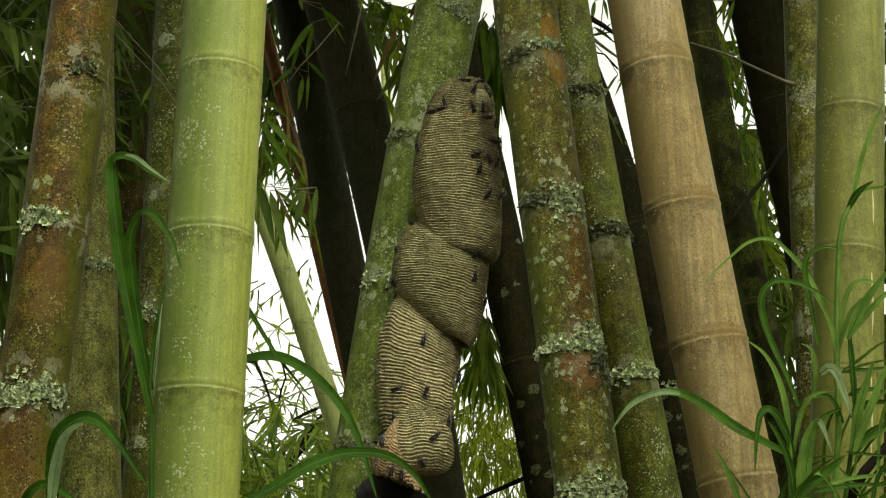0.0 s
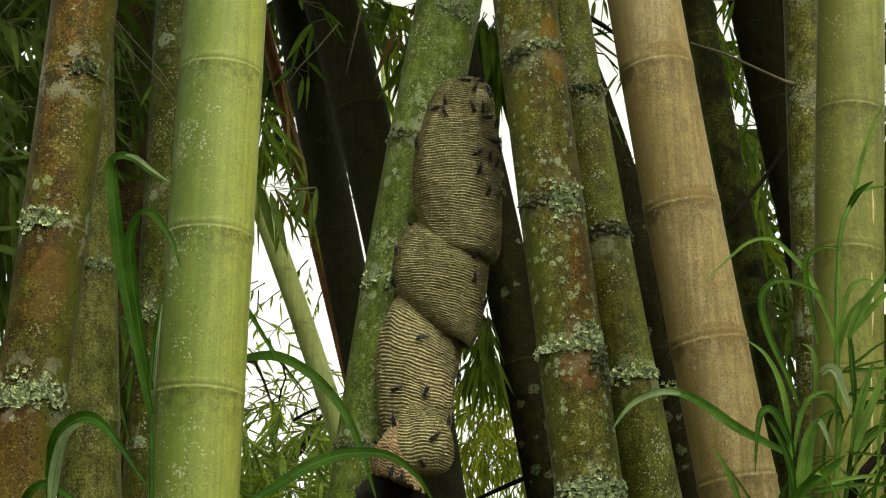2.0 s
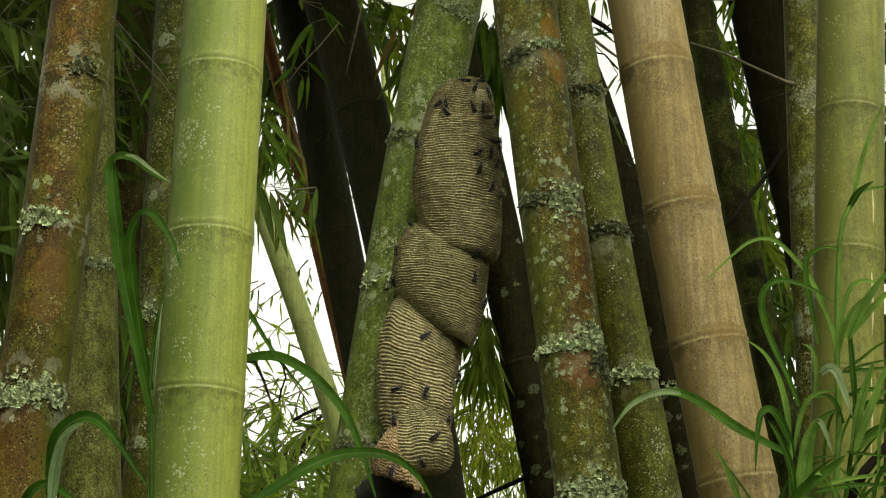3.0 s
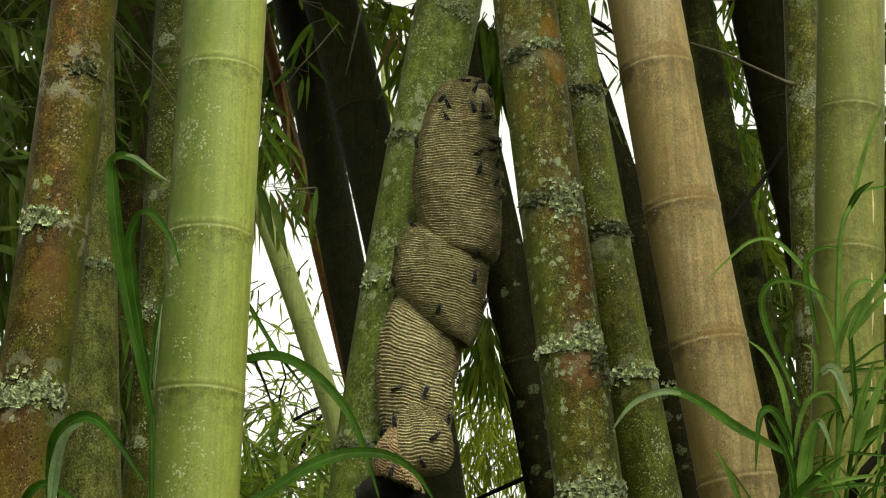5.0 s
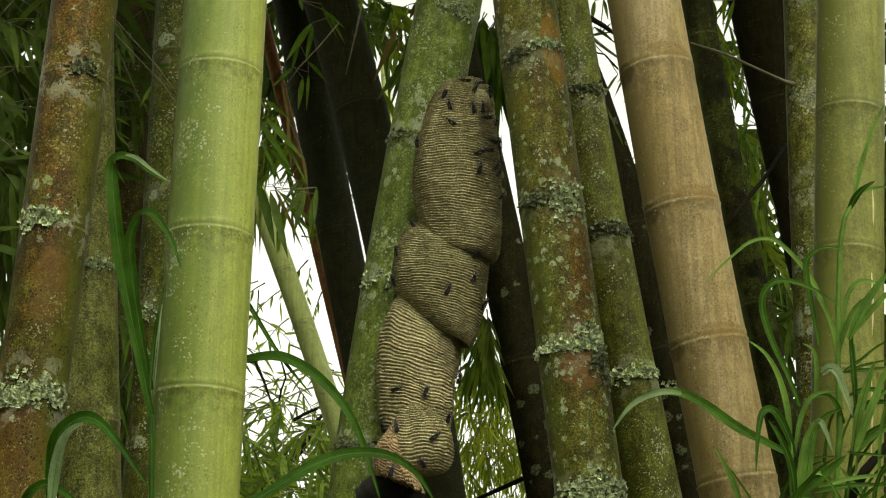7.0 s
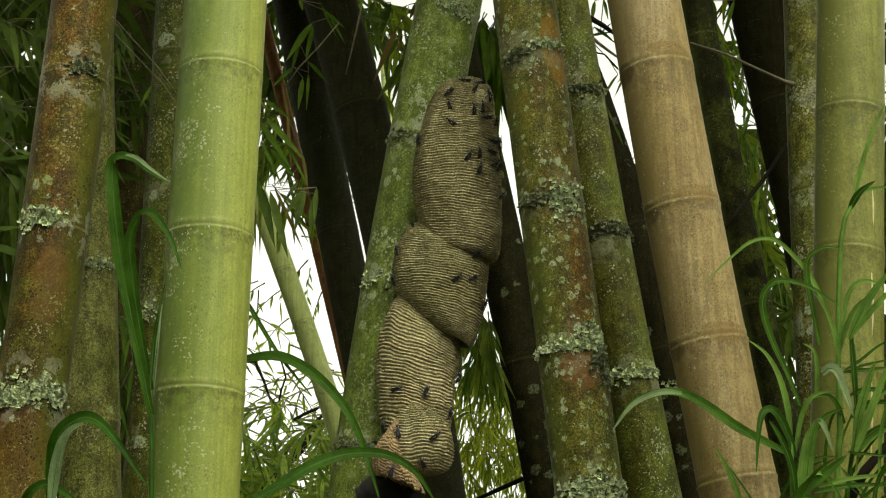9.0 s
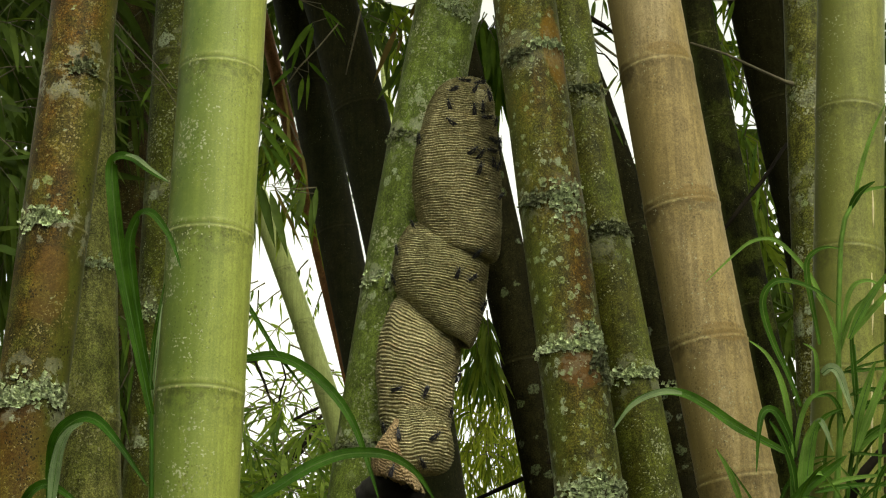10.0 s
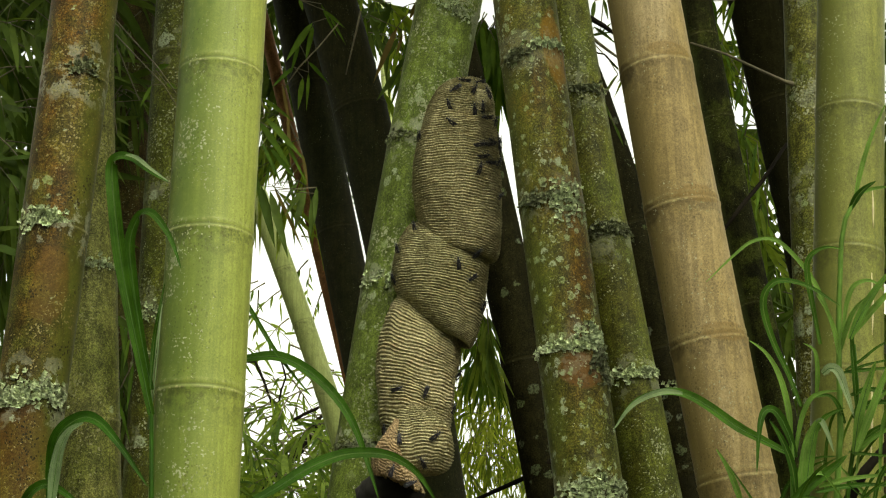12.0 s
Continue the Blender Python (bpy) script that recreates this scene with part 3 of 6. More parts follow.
def envelope(name, rows, parent, base, material, pitch=0.0047, depth=0.0040, seg=260, seed=0, label="", wave=0.75, fray=0.0, tilt=0.03):
    """One bag of corrugated paper; its ridges run round it."""
    rows, along = smooth_rows(rows, pitch / 7)
    off = seed * 7.3
    verts, uvs, faces = [], [], []
    for (x, y, z, rx, ry, roll), s in zip(rows, along):
        cr, sr = math.cos(radians(roll)), math.sin(radians(roll))
        rx, ry = max(rx, 0.0005), max(ry, 0.0005)
        for j in range(seg):
            a = 2 * math.pi * j / seg
            ca, sa = math.cos(a), math.sin(a)
            drift = wave * (noise.noise((ca * 1.6 + off, sa * 1.6, s * 16)) * 1.5 + 0.7 * noise.noise((ca * 3.5, sa * 3.5 + off, s * 34)) + 0.35 * noise.noise((ca * 7 + off, sa * 7, s * 60)))
            ph = (s / pitch + drift) % 1.0
            # rounded ridge with a narrow groove
            h = abs(math.sin(math.pi * ph)) ** 1.0 - 0.8
            h *= 1 + 0.45 * noise.noise((ca * 5 + off, sa * 5, s * 130))
            lump = 0.0030 * noise.noise((ca * 2.1, sa * 2.1 + off, s * 14)) + 0.0022 * noise.noise((ca * 5.0 + off, sa * 5.0, s * 38)) + 0.0014 * noise.noise((ca * 20, sa * 20 + off, s * 260)) + 0.0009 * noise.noise((ca * 45, sa * 45 + off, s * 700))
            ease = min(1.0, rx / 0.02)
            g = (depth * h + lump) * ease
            px, py = (rx + g) * ca, (ry + g) * sa
            torn = fray * max(0.0, s / along[-1] - 0.55) * (noise.noise((ca * 9, sa * 9, off)) + 0.7 * noise.noise((ca * 24, sa * 24, off)))
            verts.append((x + px * cr - base[0], y + py - base[1], z - px * sr + tilt * py - base[2] + torn))
            uvs.append((j / seg, ph))
    n = len(rows)
    for i in range(n - 1):
        for j in range(seg):
            a, b = i * seg + j, i * seg + (j + 1) % seg
            faces.append((a, a + seg, b + seg, b))
    faces.append(tuple(range(seg)))
    faces.append(tuple(range((n - 1) * seg, n * seg))[::-1])
    return part(name, mesh_of(name, verts, faces, material, uvs), parent, label)


def sec(p, rx, ry, roll, back=0.0):
    return (p[0], p[1] + back, p[2], rx, ry, roll)


def wasp_nest():
    base = (-0.012, 2.42, 1.979)
    nest = thing("wasp_nest", base, "long tan corrugated paper wasp nest on a bamboo culm", "wasp nest")
    K = 0.0009
    S1 = [sec((0.0442, 2.425, 2.3723), 0.0136, 0.0108, 4), sec((0.0400, 2.418, 2.3624), 0.0301, 0.0247, 4), sec((0.0330, 2.410, 2.3419), 0.0438, 0.0377, 2),
          sec((0.0284, 2.402, 2.3110), 0.0524, 0.0461, 2), sec((0.0247, 2.400, 2.2734), 0.0592, 0.0533, 2), sec((0.0224, 2.400, 2.2355), 0.0646, 0.0582, 2),
          sec((0.0210, 2.400, 2.1976), 0.0674, 0.0607, 2), sec((0.0217, 2.400, 2.1609), 0.0672, 0.0605, 4), sec((0.0242, 2.400, 2.1309), 0.0654, 0.0575, 6),
          sec((0.0285, 2.398, 2.1055), 0.0612, 0.0538, 9), sec((0.0314, 2.395, 2.0854), 0.0556, 0.0500, 10), sec((0.0339, 2.393, 2.0717), 0.0484, 0.0445, 10),
          sec((0.0369, 2.393, 2.0654), 0.0377, 0.0347, 12), sec((0.0374, 2.395, 2.0723), 0.0271, 0.0244, 15)]
    S2 = [sec((0.0088, 2.432, 2.1290), 0.0459, 0.0275, 6), sec((0.0078, 2.427, 2.1176), 0.0609, 0.0414, 7), sec((0.0030, 2.418, 2.0916), 0.0697, 0.0543, 7),
          sec((-0.0014, 2.412, 2.0664), 0.0728, 0.0604, 7), sec((-0.0044, 2.406, 2.0384), 0.0721, 0.0620, 8), sec((-0.0048, 2.402, 2.0112), 0.0700, 0.0609, 10),
          sec((-0.0035, 2.398, 1.9882), 0.0649, 0.0584, 14), sec((-0.0006, 2.394, 1.9690), 0.0578, 0.0543, 19), sec((0.0050, 2.390, 1.9512), 0.0473, 0.0473, 22),
          sec((0.0113, 2.388, 1.9384), 0.0346, 0.0380, 24), sec((0.0164, 2.390, 1.9333), 0.0241, 0.0265, 27), sec((0.0148, 2.395, 1.9447), 0.0160, 0.0160, 29)]
    S3 = [sec((-0.0284, 2.412, 1.9807), 0.0495, 0.0376, 32), sec((-0.0279, 2.409, 1.9613), 0.0596, 0.0488, 30), sec((-0.0312, 2.407, 1.9401), 0.0640, 0.0544, 26),
          sec((-0.0357, 2.405, 1.9168), 0.0636, 0.0547, 21), sec((-0.0398, 2.403, 1.8910), 0.0608, 0.0523, 17), sec((-0.0417, 2.401, 1.8625), 0.0587, 0.0505, 15),
          sec((-0.0419, 2.400, 1.8344), 0.0567, 0.0488, 13), sec((-0.0422, 2.400, 1.8097), 0.0527, 0.0443, 8), sec((-0.0416, 2.400, 1.7894), 0.0468, 0.0374, 5),
          sec((-0.0428, 2.400, 1.7772), 0.0354, 0.0265, 3)]
    S4 = [sec((-0.0402, 2.353, 1.8285), 0.0074, 0.0022, 3), sec((-0.0373, 2.357, 1.8156), 0.0258, 0.0129, -0), sec((-0.0341, 2.367, 1.7965), 0.0423, 0.0313, -1),
          sec((-0.0353, 2.374, 1.7750), 0.0493, 0.0414, -0), sec((-0.0349, 2.376, 1.7558), 0.0488, 0.0420, -0), sec((-0.0332, 2.378, 1.7405), 0.0422, 0.0363, -2),
          sec((-0.0295, 2.380, 1.7305), 0.0287, 0.0247, -2), sec((-0.0275, 2.385, 1.7294), 0.0127, 0.0102, -2)]
    envelope("upper_envelope", S1, nest, base, M_PAPER, seed=1, pitch=0.0044, depth=0.0040, wave=0.6)
    envelope("middle_envelope", S2, nest, base, M_PAPER_OLD, seed=2, pitch=0.0045, depth=0.0040, wave=0.6)
    envelope("lower_envelope", S3, nest, base, M_PAPER, seed=3, pitch=0.0051, depth=0.0034, wave=0.6)
    envelope("bottom_envelope", S4, nest, base, M_PAPER, seed=4, pitch=0.0052, depth=0.0034, wave=0.6)
    S5 = [sec((-0.0664, 2.342, 1.8036), 0.0029, 0.0017, 8), sec((-0.0716, 2.346, 1.7854), 0.0087, 0.0069, 19), sec((-0.0744, 2.350, 1.7632), 0.0189, 0.0170, 22),
          sec((-0.0732, 2.355, 1.7444), 0.0288, 0.0245, 21), sec((-0.0675, 2.360, 1.7265), 0.0379, 0.0303, 22), sec((-0.0630, 2.362, 1.7155), 0.0382, 0.0306, 22),
          sec((-0.0634, 2.362, 1.7175), 0.0333, 0.0266, 22)]
    envelope("entrance_lip", S5, nest, base, M_PAPER_NEW, seed=5, pitch=0.0058, depth=0.0022, fray=0.010, tilt=0.10, label="orange-brown frayed paper lip round the entrance")
    S6 = [sec((0.0583, 2.38, 2.336), 3 * K, 2 * K, 8), sec((0.0581, 2.376, 2.329), 12 * K, 8 * K, 8), sec((0.058, 2.372, 2.315), 18 * K, 13 * K, 8),
          sec((0.0587, 2.372, 2.302), 16 * K, 11 * K, 8), sec((0.0588, 2.376, 2.295), 5 * K, 4 * K, 8)]
    envelope("repair_patch", S6, nest, base, M_PAPER, seed=6, pitch=0.0047, depth=0.0022, seg=60, label="fresh pale paper patch near the top")
    return nest, base


NEST, NEST_BASE = wasp_nest()


def entrance():
    """The dark hollow under the lip, open below."""
    K = 0.0009
    c = Vector((-0.0674, 2.39, 1.725)) - Vector(NEST_BASE)
    verts, faces, seg = [], [], 40
    for rx, dz in ((42, 0.0), (41, 0.012), (36, 0.030), (20, 0.040), (2, 0.044)):
        for j in range(seg):
            a = 2 * math.pi * j / seg
            px = rx * K * math.cos(a)
            verts.append(c + Vector((px * 0.906, rx * K * 0.84 * math.sin(a), dz - px * 0.42)))
    for i in range(4):
        for j in range(seg):
            a, b = i * seg + j, i * seg + (j + 1) % seg
            faces.append((a, b, b + seg, a + seg))
    part("entrance_hollow", mesh_of("entrance_hollow", verts, faces, M_HOLE), NEST, "black hollow inside the nest entrance")
    # comb edge behind the lip, in the black that stands for the hollow's shade
    verts, faces, seg = [], [], 44
    c = Vector((-0.0783, 2.43, 1.708)) - Vector(NEST_BASE)
    for i in range(13):
        b = math.pi * i / 12
        for j in range(seg):
            a = 2 * math.pi * j / seg
            q = 1 + 0.14 * noise.noise((3 * math.cos(a) * math.sin(b), 3 * math.sin(a) * math.sin(b), 3 * math.cos(b)))
            verts.append(c + Vector((0.050 * q * math.sin(b) * math.cos(a), 0.036 * q * math.sin(b) * math.sin(a), 0.034 * q * math.cos(b))))
    for i in range(12):
        for j in range(seg):
            a, b = i * seg + j, i * seg + (j + 1) % seg
            faces.append((a, a + seg, b + seg, b))
    part("inner_comb", mesh_of("inner_comb", verts, faces, M_HOLE), NEST, "black inner comb showing at the mouth")


entrance()


# ---- lichen at the nodes ----
lichen(RUST, AX_RUST, 0.0474, 2.046, -100, 34, 0.016, 150, seed=1)
lichen(RUST, AX_RUST, 0.0474, 1.796, -120, 60, 0.022, 210, seed=2)
lichen(RUST, AX_RUST, 0.0474, 1.802, -55, 40, 0.022, 110, seed=3)
lichen(RUST, AX_RUST, 0.0474, 2.275, -60, 26, 0.016, 70, M_LICHEN_DARK, seed=4, size=0.0034)
lichen(GREY, AX_GREY, 0.0452, 2.05, -65, 50, 0.010, 90, seed=5, size=0.003)
lichen(MOTTLE, AX_MOTTLE, 0.0475, 2.346, -62, 40, 0.008, 90, seed=6)
lichen(MOTTLE, AX_MOTTLE, 0.0475, 2.332, -125, 22, 0.012, 80, M_LICHEN_DARK, seed=7)
lichen(MOTTLE, AX_MOTTLE, 0.0475, 2.103, -68, 34, 0.034, 170, seed=8, size=0.0034)
lichen(MOTTLE, AX_MOTTLE, 0.0475, 2.107, -120, 40, 0.012, 110, M_LICHEN_DARK, seed=9)
lichen(MOTTLE, AX_MOTTLE, 0.0475, 1.886, -105, 70, 0.008, 130, seed=10)
lichen(MOTTLE, AX_MOTTLE, 0.0475, 1.896, -55, 28, 0.026, 115, seed=11)
lichen(MOTTLE, AX_MOTTLE, 0.0475, 1.853, -40, 20, 0.030, 90, M_LICHEN_DARK, seed=12)
lichen(MOTTLE, AX_MOTTLE, 0.0475, 1.683, -88, 70, 0.022, 240, seed=13)
lichen(OLIVE, AX_OLIVE, 0.0431, 2.131, -80, 60, 0.012, 190, M_LICHEN_DARK, seed=14)
lichen(OLIVE, AX_OLIVE, 0.0431, 2.371, -75, 55, 0.012, 90, M_LICHEN_DARK, seed=15)
lichen(OLIVE, AX_OLIVE, 0.0431, 1.899, -80, 70, 0.011, 150, seed=16)
lichen(HOST, AX_HOST, 0.0539, 2.286, -125, 50, 0.010, 50, M_LICHEN_DARK, seed=17, size=0.003)
lichen(HOST, AX_HOST, 0.0539, 2.043, -120, 60, 0.014, 60, seed=18, size=0.003)
lichen(HOST, AX_HOST, 0.0539, 1.787, -120, 60, 0.008, 50, M_LICHEN_DARK, seed=19, size=0.003)
lichen(HOST, AX_HOST, 0.0539, 2.511, -66, 34, 0.016, 90, seed=22, size=0.0028)
lichen(BACK, AX_BACK, 0.0438, 2.012, -60, 60, 0.02, 70, seed=20)
lichen(INNER, AX_INNER, 0.0455, 2.068, -120, 50, 0.02, 70, seed=21)


def cracks():
    """Pale dry cracks down the front of the yellow-green culm."""
    base = AX_YELLOW.at(0.0)
    r = 0.0493
    for z0, z1, a in ((1.894, 1.984, 62), (1.705, 1.842, 62), (2.05, 2.109, 62)):
        pts = []
        for i in range(9):
            z = z0 + (z1 - z0) * i / 8
            t, side, fwd = AX_YELLOW.basis(z)
            b = radians(a + 1.2 * math.sin(5 * z * 9))
            pts.append(AX_YELLOW.at(z) - base + r * 0.999 * (-math.cos(b) * side + math.sin(b) * fwd))
        part("crack", mesh_of("crack", *tube(pts, [0.0006 + 0.0012 * math.sin(math.pi * i / 8) for i in range(9)], 6), M_CRACK), YELLOW, "pale dry crack")


M_CRACK = plain("dry_crack", (0.36, 0.31, 0.17), 0.8)
cracks()


# ---- side branches ----
def branch(label, points, radii, material=None):
    base = Vector(points[0])
    v, f = tube([Vector(p) - base for p in points], radii, 10)
    ob = new("bamboo_branch", mesh_of("bamboo_branch", v, f, material or M_TWIG))
    ob.matrix_basis = Matrix.Translation(base)
    return tagged(ob, label, "branch")


branch("thin lichened side branch growing from a culm node", [(0.5922, 2.58, 2.433), (0.5718, 2.56, 2.43), (0.5282, 2.55, 2.447), (0.4774, 2.55, 2.474), (0.42, 2.56, 2.5)], [0.0045, 0.0032, 0.0025, 0.0022, 0.0016])
branch("dark slanting twig between the culms", [(0.6068, 2.72, 2.379), (0.5484, 2.66, 2.288), (0.4993, 2.62, 2.224), (0.4672, 2.6, 2.18)], [0.0030, 0.0036, 0.0038, 0.0028], M_TWIG_DARK)
branch("dark thin twig crossing before the foliage", [(0.1962, 2.9, 1.852), (0.1481, 2.95, 1.827), (0.0988, 3, 1.813), (0.0376, 3.05, 1.793)], [0.005, 0.0042, 0.004, 0.003], M_TWIG_DARK)
branch("thin bare twig between the culms", [(-0.5717, 2.6, 2.568), (-0.5257, 2.58, 2.51), (-0.4808, 2.56, 2.454), (-0.448, 2.56, 2.407)], [0.0012, 0.0012, 0.001, 0.0008])
branch("thin bare twig between the culms", [(-0.5647, 2.6, 2.534), (-0.4929, 2.55, 2.444), (-0.4678, 2.55, 2.418), (-0.4451, 2.55, 2.381)], [0.0012, 0.001, 0.001, 0.0008])
branch("dark leafless branch far behind the clump", [(-1.12, 9, 2.739), (-0.8204, 9, 3.025), (-0.6997, 9, 3.177), (-0.5767, 9, 3.278), (-0.4217, 9, 3.4)], [0.03, 0.028, 0.025, 0.02, 0.012], M_TWIG_DARK)
branch("brown twig leaning through the leaves", [(0.4902, 2, 1.627), (0.5137, 2, 1.665), (0.5425, 2, 1.696), (0.567, 2, 1.724)], [0.007, 0.006, 0.005, 0.004], M_TWIG_DARK)


M_RIB = plain("pale_midrib", (0.036, 0.080, 0.014), 0.6, spec=0.1)


# ---- leaves ----
def leaf_into(verts, faces, p, along, side, length, width, sag, fold=0.25):
    """A lance-shaped leaf with a folded midrib."""
    along, side = along.normalized(), side.normalized()
    up = side.cross(along).normalized()
    i0 = len(verts)
    verts.append(p)
    for t, w in ((0.16, 0.75), (0.40, 1.0), (0.72, 0.62)):
        c = p + along * length * t + Vector((0, 0, -1)) * sag * length * t * t
        for q in (-1, 0, 1):
            verts.append(c + side * (q * width * 0.5 * w) + up * (abs(q) * fold * width * 0.5 * w))
    verts.append(p + along * length + Vector((0, 0, -1)) * sag * length)
    faces += [(i0, i0 + 2, i0 + 1), (i0, i0 + 3, i0 + 2)]
    for r in (1, 4):
        a = i0 + r
        faces += [(a, a + 1, a + 4, a + 3), (a + 1, a + 2, a + 5, a + 4)]
    faces += [(i0 + 7, i0 + 8, i0 + 10), (i0 + 8, i0 + 9, i0 + 10)]


def foliage(label, centre, spread, sprays, material, seed, leaf=0.13, width=0.014, per=9, droop=0.6, twig=0.16, name="bamboo_foliage", apart=False, thick=1.0):
    """Twigs with hanging fans of bamboo leaves."""
    rnd = random.Random(seed)
    centre = Vector(centre)
    ob = thing(name, centre, label, "foliage")
    lv, lf, tv, tf = [], [], [], []
    for _ in range(sprays):
        p = Vector([rnd.uniform(-1, 1) * s for s in spread])
        a = rnd.uniform(0, 2 * math.pi)
        d = Vector((math.cos(a), 0.5 * math.sin(a), rnd.uniform(-0.9, 0.3) * droop - 0.1)).normalized()
        pts = []
        for q in range(5):
            t = q / 4
            pts.append(p + d * twig * t + Vector((0, 0, -0.35 * twig * t * t)))
        v, f = tube(pts, [thick * (0.0016 - 0.0003 * q) for q in range(5)], 5, False)
        o = len(tv)
        tv += v
        tf += [tuple(i + o for i in g) for g in f]
        for q in range(per):
            t = 0.3 + 0.7 * q / (per - 1)
            at = p + d * twig * t + Vector((0, 0, -0.35 * twig * t * t))
            sgn = 1 if q % 2 else -1
            turn = rnd.uniform(0.35, 0.95) * sgn
            al = Matrix.Rotation(turn, 3, "Y") @ d + Vector((rnd.gauss(0, 0.2), rnd.gauss(0, 0.25), -droop * rnd.uniform(0.3, 1.2)))
            sd = al.cross(Vector((rnd.gauss(0, 0.6), -1, rnd.gauss(0, 0.5))))
            leaf_into(lv, lf, at, al, sd, leaf * rnd.uniform(0.6, 1.25), width * rnd.uniform(0.7, 1.25), rnd.uniform(0.0, 0.3))
    part("twigs", mesh_of("twigs", tv, tf, M_TWIG), ob, kind="stuff")
    if not apart:
        part("leaves", mesh_of("leaves", lv, lf, material), ob, kind="stuff")
        return ob
    for i in range(0, len(lv), 11):
        q = i // 11 * 8
        part("leaf", mesh_of("leaf", lv[i:i + 11], [tuple(v - i for v in f) for f in lf[q:q + 8]], material), ob)
    return ob


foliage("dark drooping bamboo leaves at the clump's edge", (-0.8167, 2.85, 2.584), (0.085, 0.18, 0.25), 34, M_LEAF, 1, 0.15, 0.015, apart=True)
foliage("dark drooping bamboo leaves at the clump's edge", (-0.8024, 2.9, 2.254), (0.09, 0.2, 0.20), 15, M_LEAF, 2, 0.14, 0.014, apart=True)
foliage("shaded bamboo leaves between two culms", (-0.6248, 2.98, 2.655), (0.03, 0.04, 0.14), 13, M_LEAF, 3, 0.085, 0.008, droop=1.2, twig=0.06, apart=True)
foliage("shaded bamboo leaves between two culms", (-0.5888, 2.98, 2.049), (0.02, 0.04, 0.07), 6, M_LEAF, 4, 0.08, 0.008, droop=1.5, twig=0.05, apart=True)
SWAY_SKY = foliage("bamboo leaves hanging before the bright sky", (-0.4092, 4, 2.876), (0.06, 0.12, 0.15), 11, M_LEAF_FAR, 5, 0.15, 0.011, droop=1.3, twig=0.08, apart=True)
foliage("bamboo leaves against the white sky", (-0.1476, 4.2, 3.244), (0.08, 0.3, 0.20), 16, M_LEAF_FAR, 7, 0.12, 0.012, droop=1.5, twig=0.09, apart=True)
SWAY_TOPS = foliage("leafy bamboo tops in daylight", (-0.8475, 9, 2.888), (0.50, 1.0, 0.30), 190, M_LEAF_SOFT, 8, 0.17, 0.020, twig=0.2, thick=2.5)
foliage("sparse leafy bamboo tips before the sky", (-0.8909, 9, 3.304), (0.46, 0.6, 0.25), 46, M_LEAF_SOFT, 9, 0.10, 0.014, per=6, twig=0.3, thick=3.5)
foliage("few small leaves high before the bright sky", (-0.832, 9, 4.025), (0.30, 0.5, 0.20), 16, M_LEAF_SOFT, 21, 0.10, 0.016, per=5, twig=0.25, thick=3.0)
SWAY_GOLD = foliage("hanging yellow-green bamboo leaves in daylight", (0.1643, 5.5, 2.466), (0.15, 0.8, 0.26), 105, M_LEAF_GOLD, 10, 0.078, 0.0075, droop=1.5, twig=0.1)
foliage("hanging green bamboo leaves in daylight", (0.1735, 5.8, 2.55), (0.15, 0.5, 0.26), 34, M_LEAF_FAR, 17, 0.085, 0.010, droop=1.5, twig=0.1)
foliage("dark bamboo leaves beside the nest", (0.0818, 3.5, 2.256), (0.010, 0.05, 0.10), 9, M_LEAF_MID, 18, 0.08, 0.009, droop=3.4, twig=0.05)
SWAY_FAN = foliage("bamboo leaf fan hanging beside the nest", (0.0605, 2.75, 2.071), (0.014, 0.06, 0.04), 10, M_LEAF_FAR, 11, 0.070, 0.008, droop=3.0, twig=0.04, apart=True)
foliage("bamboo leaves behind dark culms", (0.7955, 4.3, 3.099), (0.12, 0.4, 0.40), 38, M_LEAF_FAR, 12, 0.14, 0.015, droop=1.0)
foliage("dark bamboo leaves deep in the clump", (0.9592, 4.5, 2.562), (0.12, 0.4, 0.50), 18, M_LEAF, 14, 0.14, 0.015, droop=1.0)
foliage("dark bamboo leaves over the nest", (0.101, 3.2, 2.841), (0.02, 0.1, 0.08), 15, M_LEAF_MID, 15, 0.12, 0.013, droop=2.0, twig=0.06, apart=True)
# Crowns out of view, added to keep sky light off the rear culms.
for i, (cx, cy, cz) in enumerate([(-1.3, 2.7, 3.9), (-0.4, 2.8, 3.9), (0.4, 2.8, 3.9), (1.3, 2.7, 3.9), (-1.7, 3.6, 4.3), (-0.7, 3.7, 4.3), (0.4, 3.7, 4.3),
                                  (1.5, 3.6, 4.3), (-1.0, 2.5, 5.3), (0.1, 2.6, 5.4), (1.1, 2.5, 5.3), (-1.2, 5.0, 5.2), (0.2, 5.0, 5.2), (1.6, 5.0, 5.2)]):
    foliage("unseen leafy crown added to shade the bamboo clump", (cx, cy, cz), (0.6, 0.5, 0.35), 130, M_LEAF, 30 + i, 0.26, 0.040, per=10, twig=0.3)
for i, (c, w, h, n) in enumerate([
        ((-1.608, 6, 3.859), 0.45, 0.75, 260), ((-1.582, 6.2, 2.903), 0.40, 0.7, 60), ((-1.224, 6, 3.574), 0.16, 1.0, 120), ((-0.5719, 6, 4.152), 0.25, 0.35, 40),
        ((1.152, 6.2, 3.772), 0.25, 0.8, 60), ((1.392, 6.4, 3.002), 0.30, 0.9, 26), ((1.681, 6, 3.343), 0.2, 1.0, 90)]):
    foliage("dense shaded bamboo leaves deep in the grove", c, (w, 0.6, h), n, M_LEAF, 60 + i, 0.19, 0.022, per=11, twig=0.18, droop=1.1)


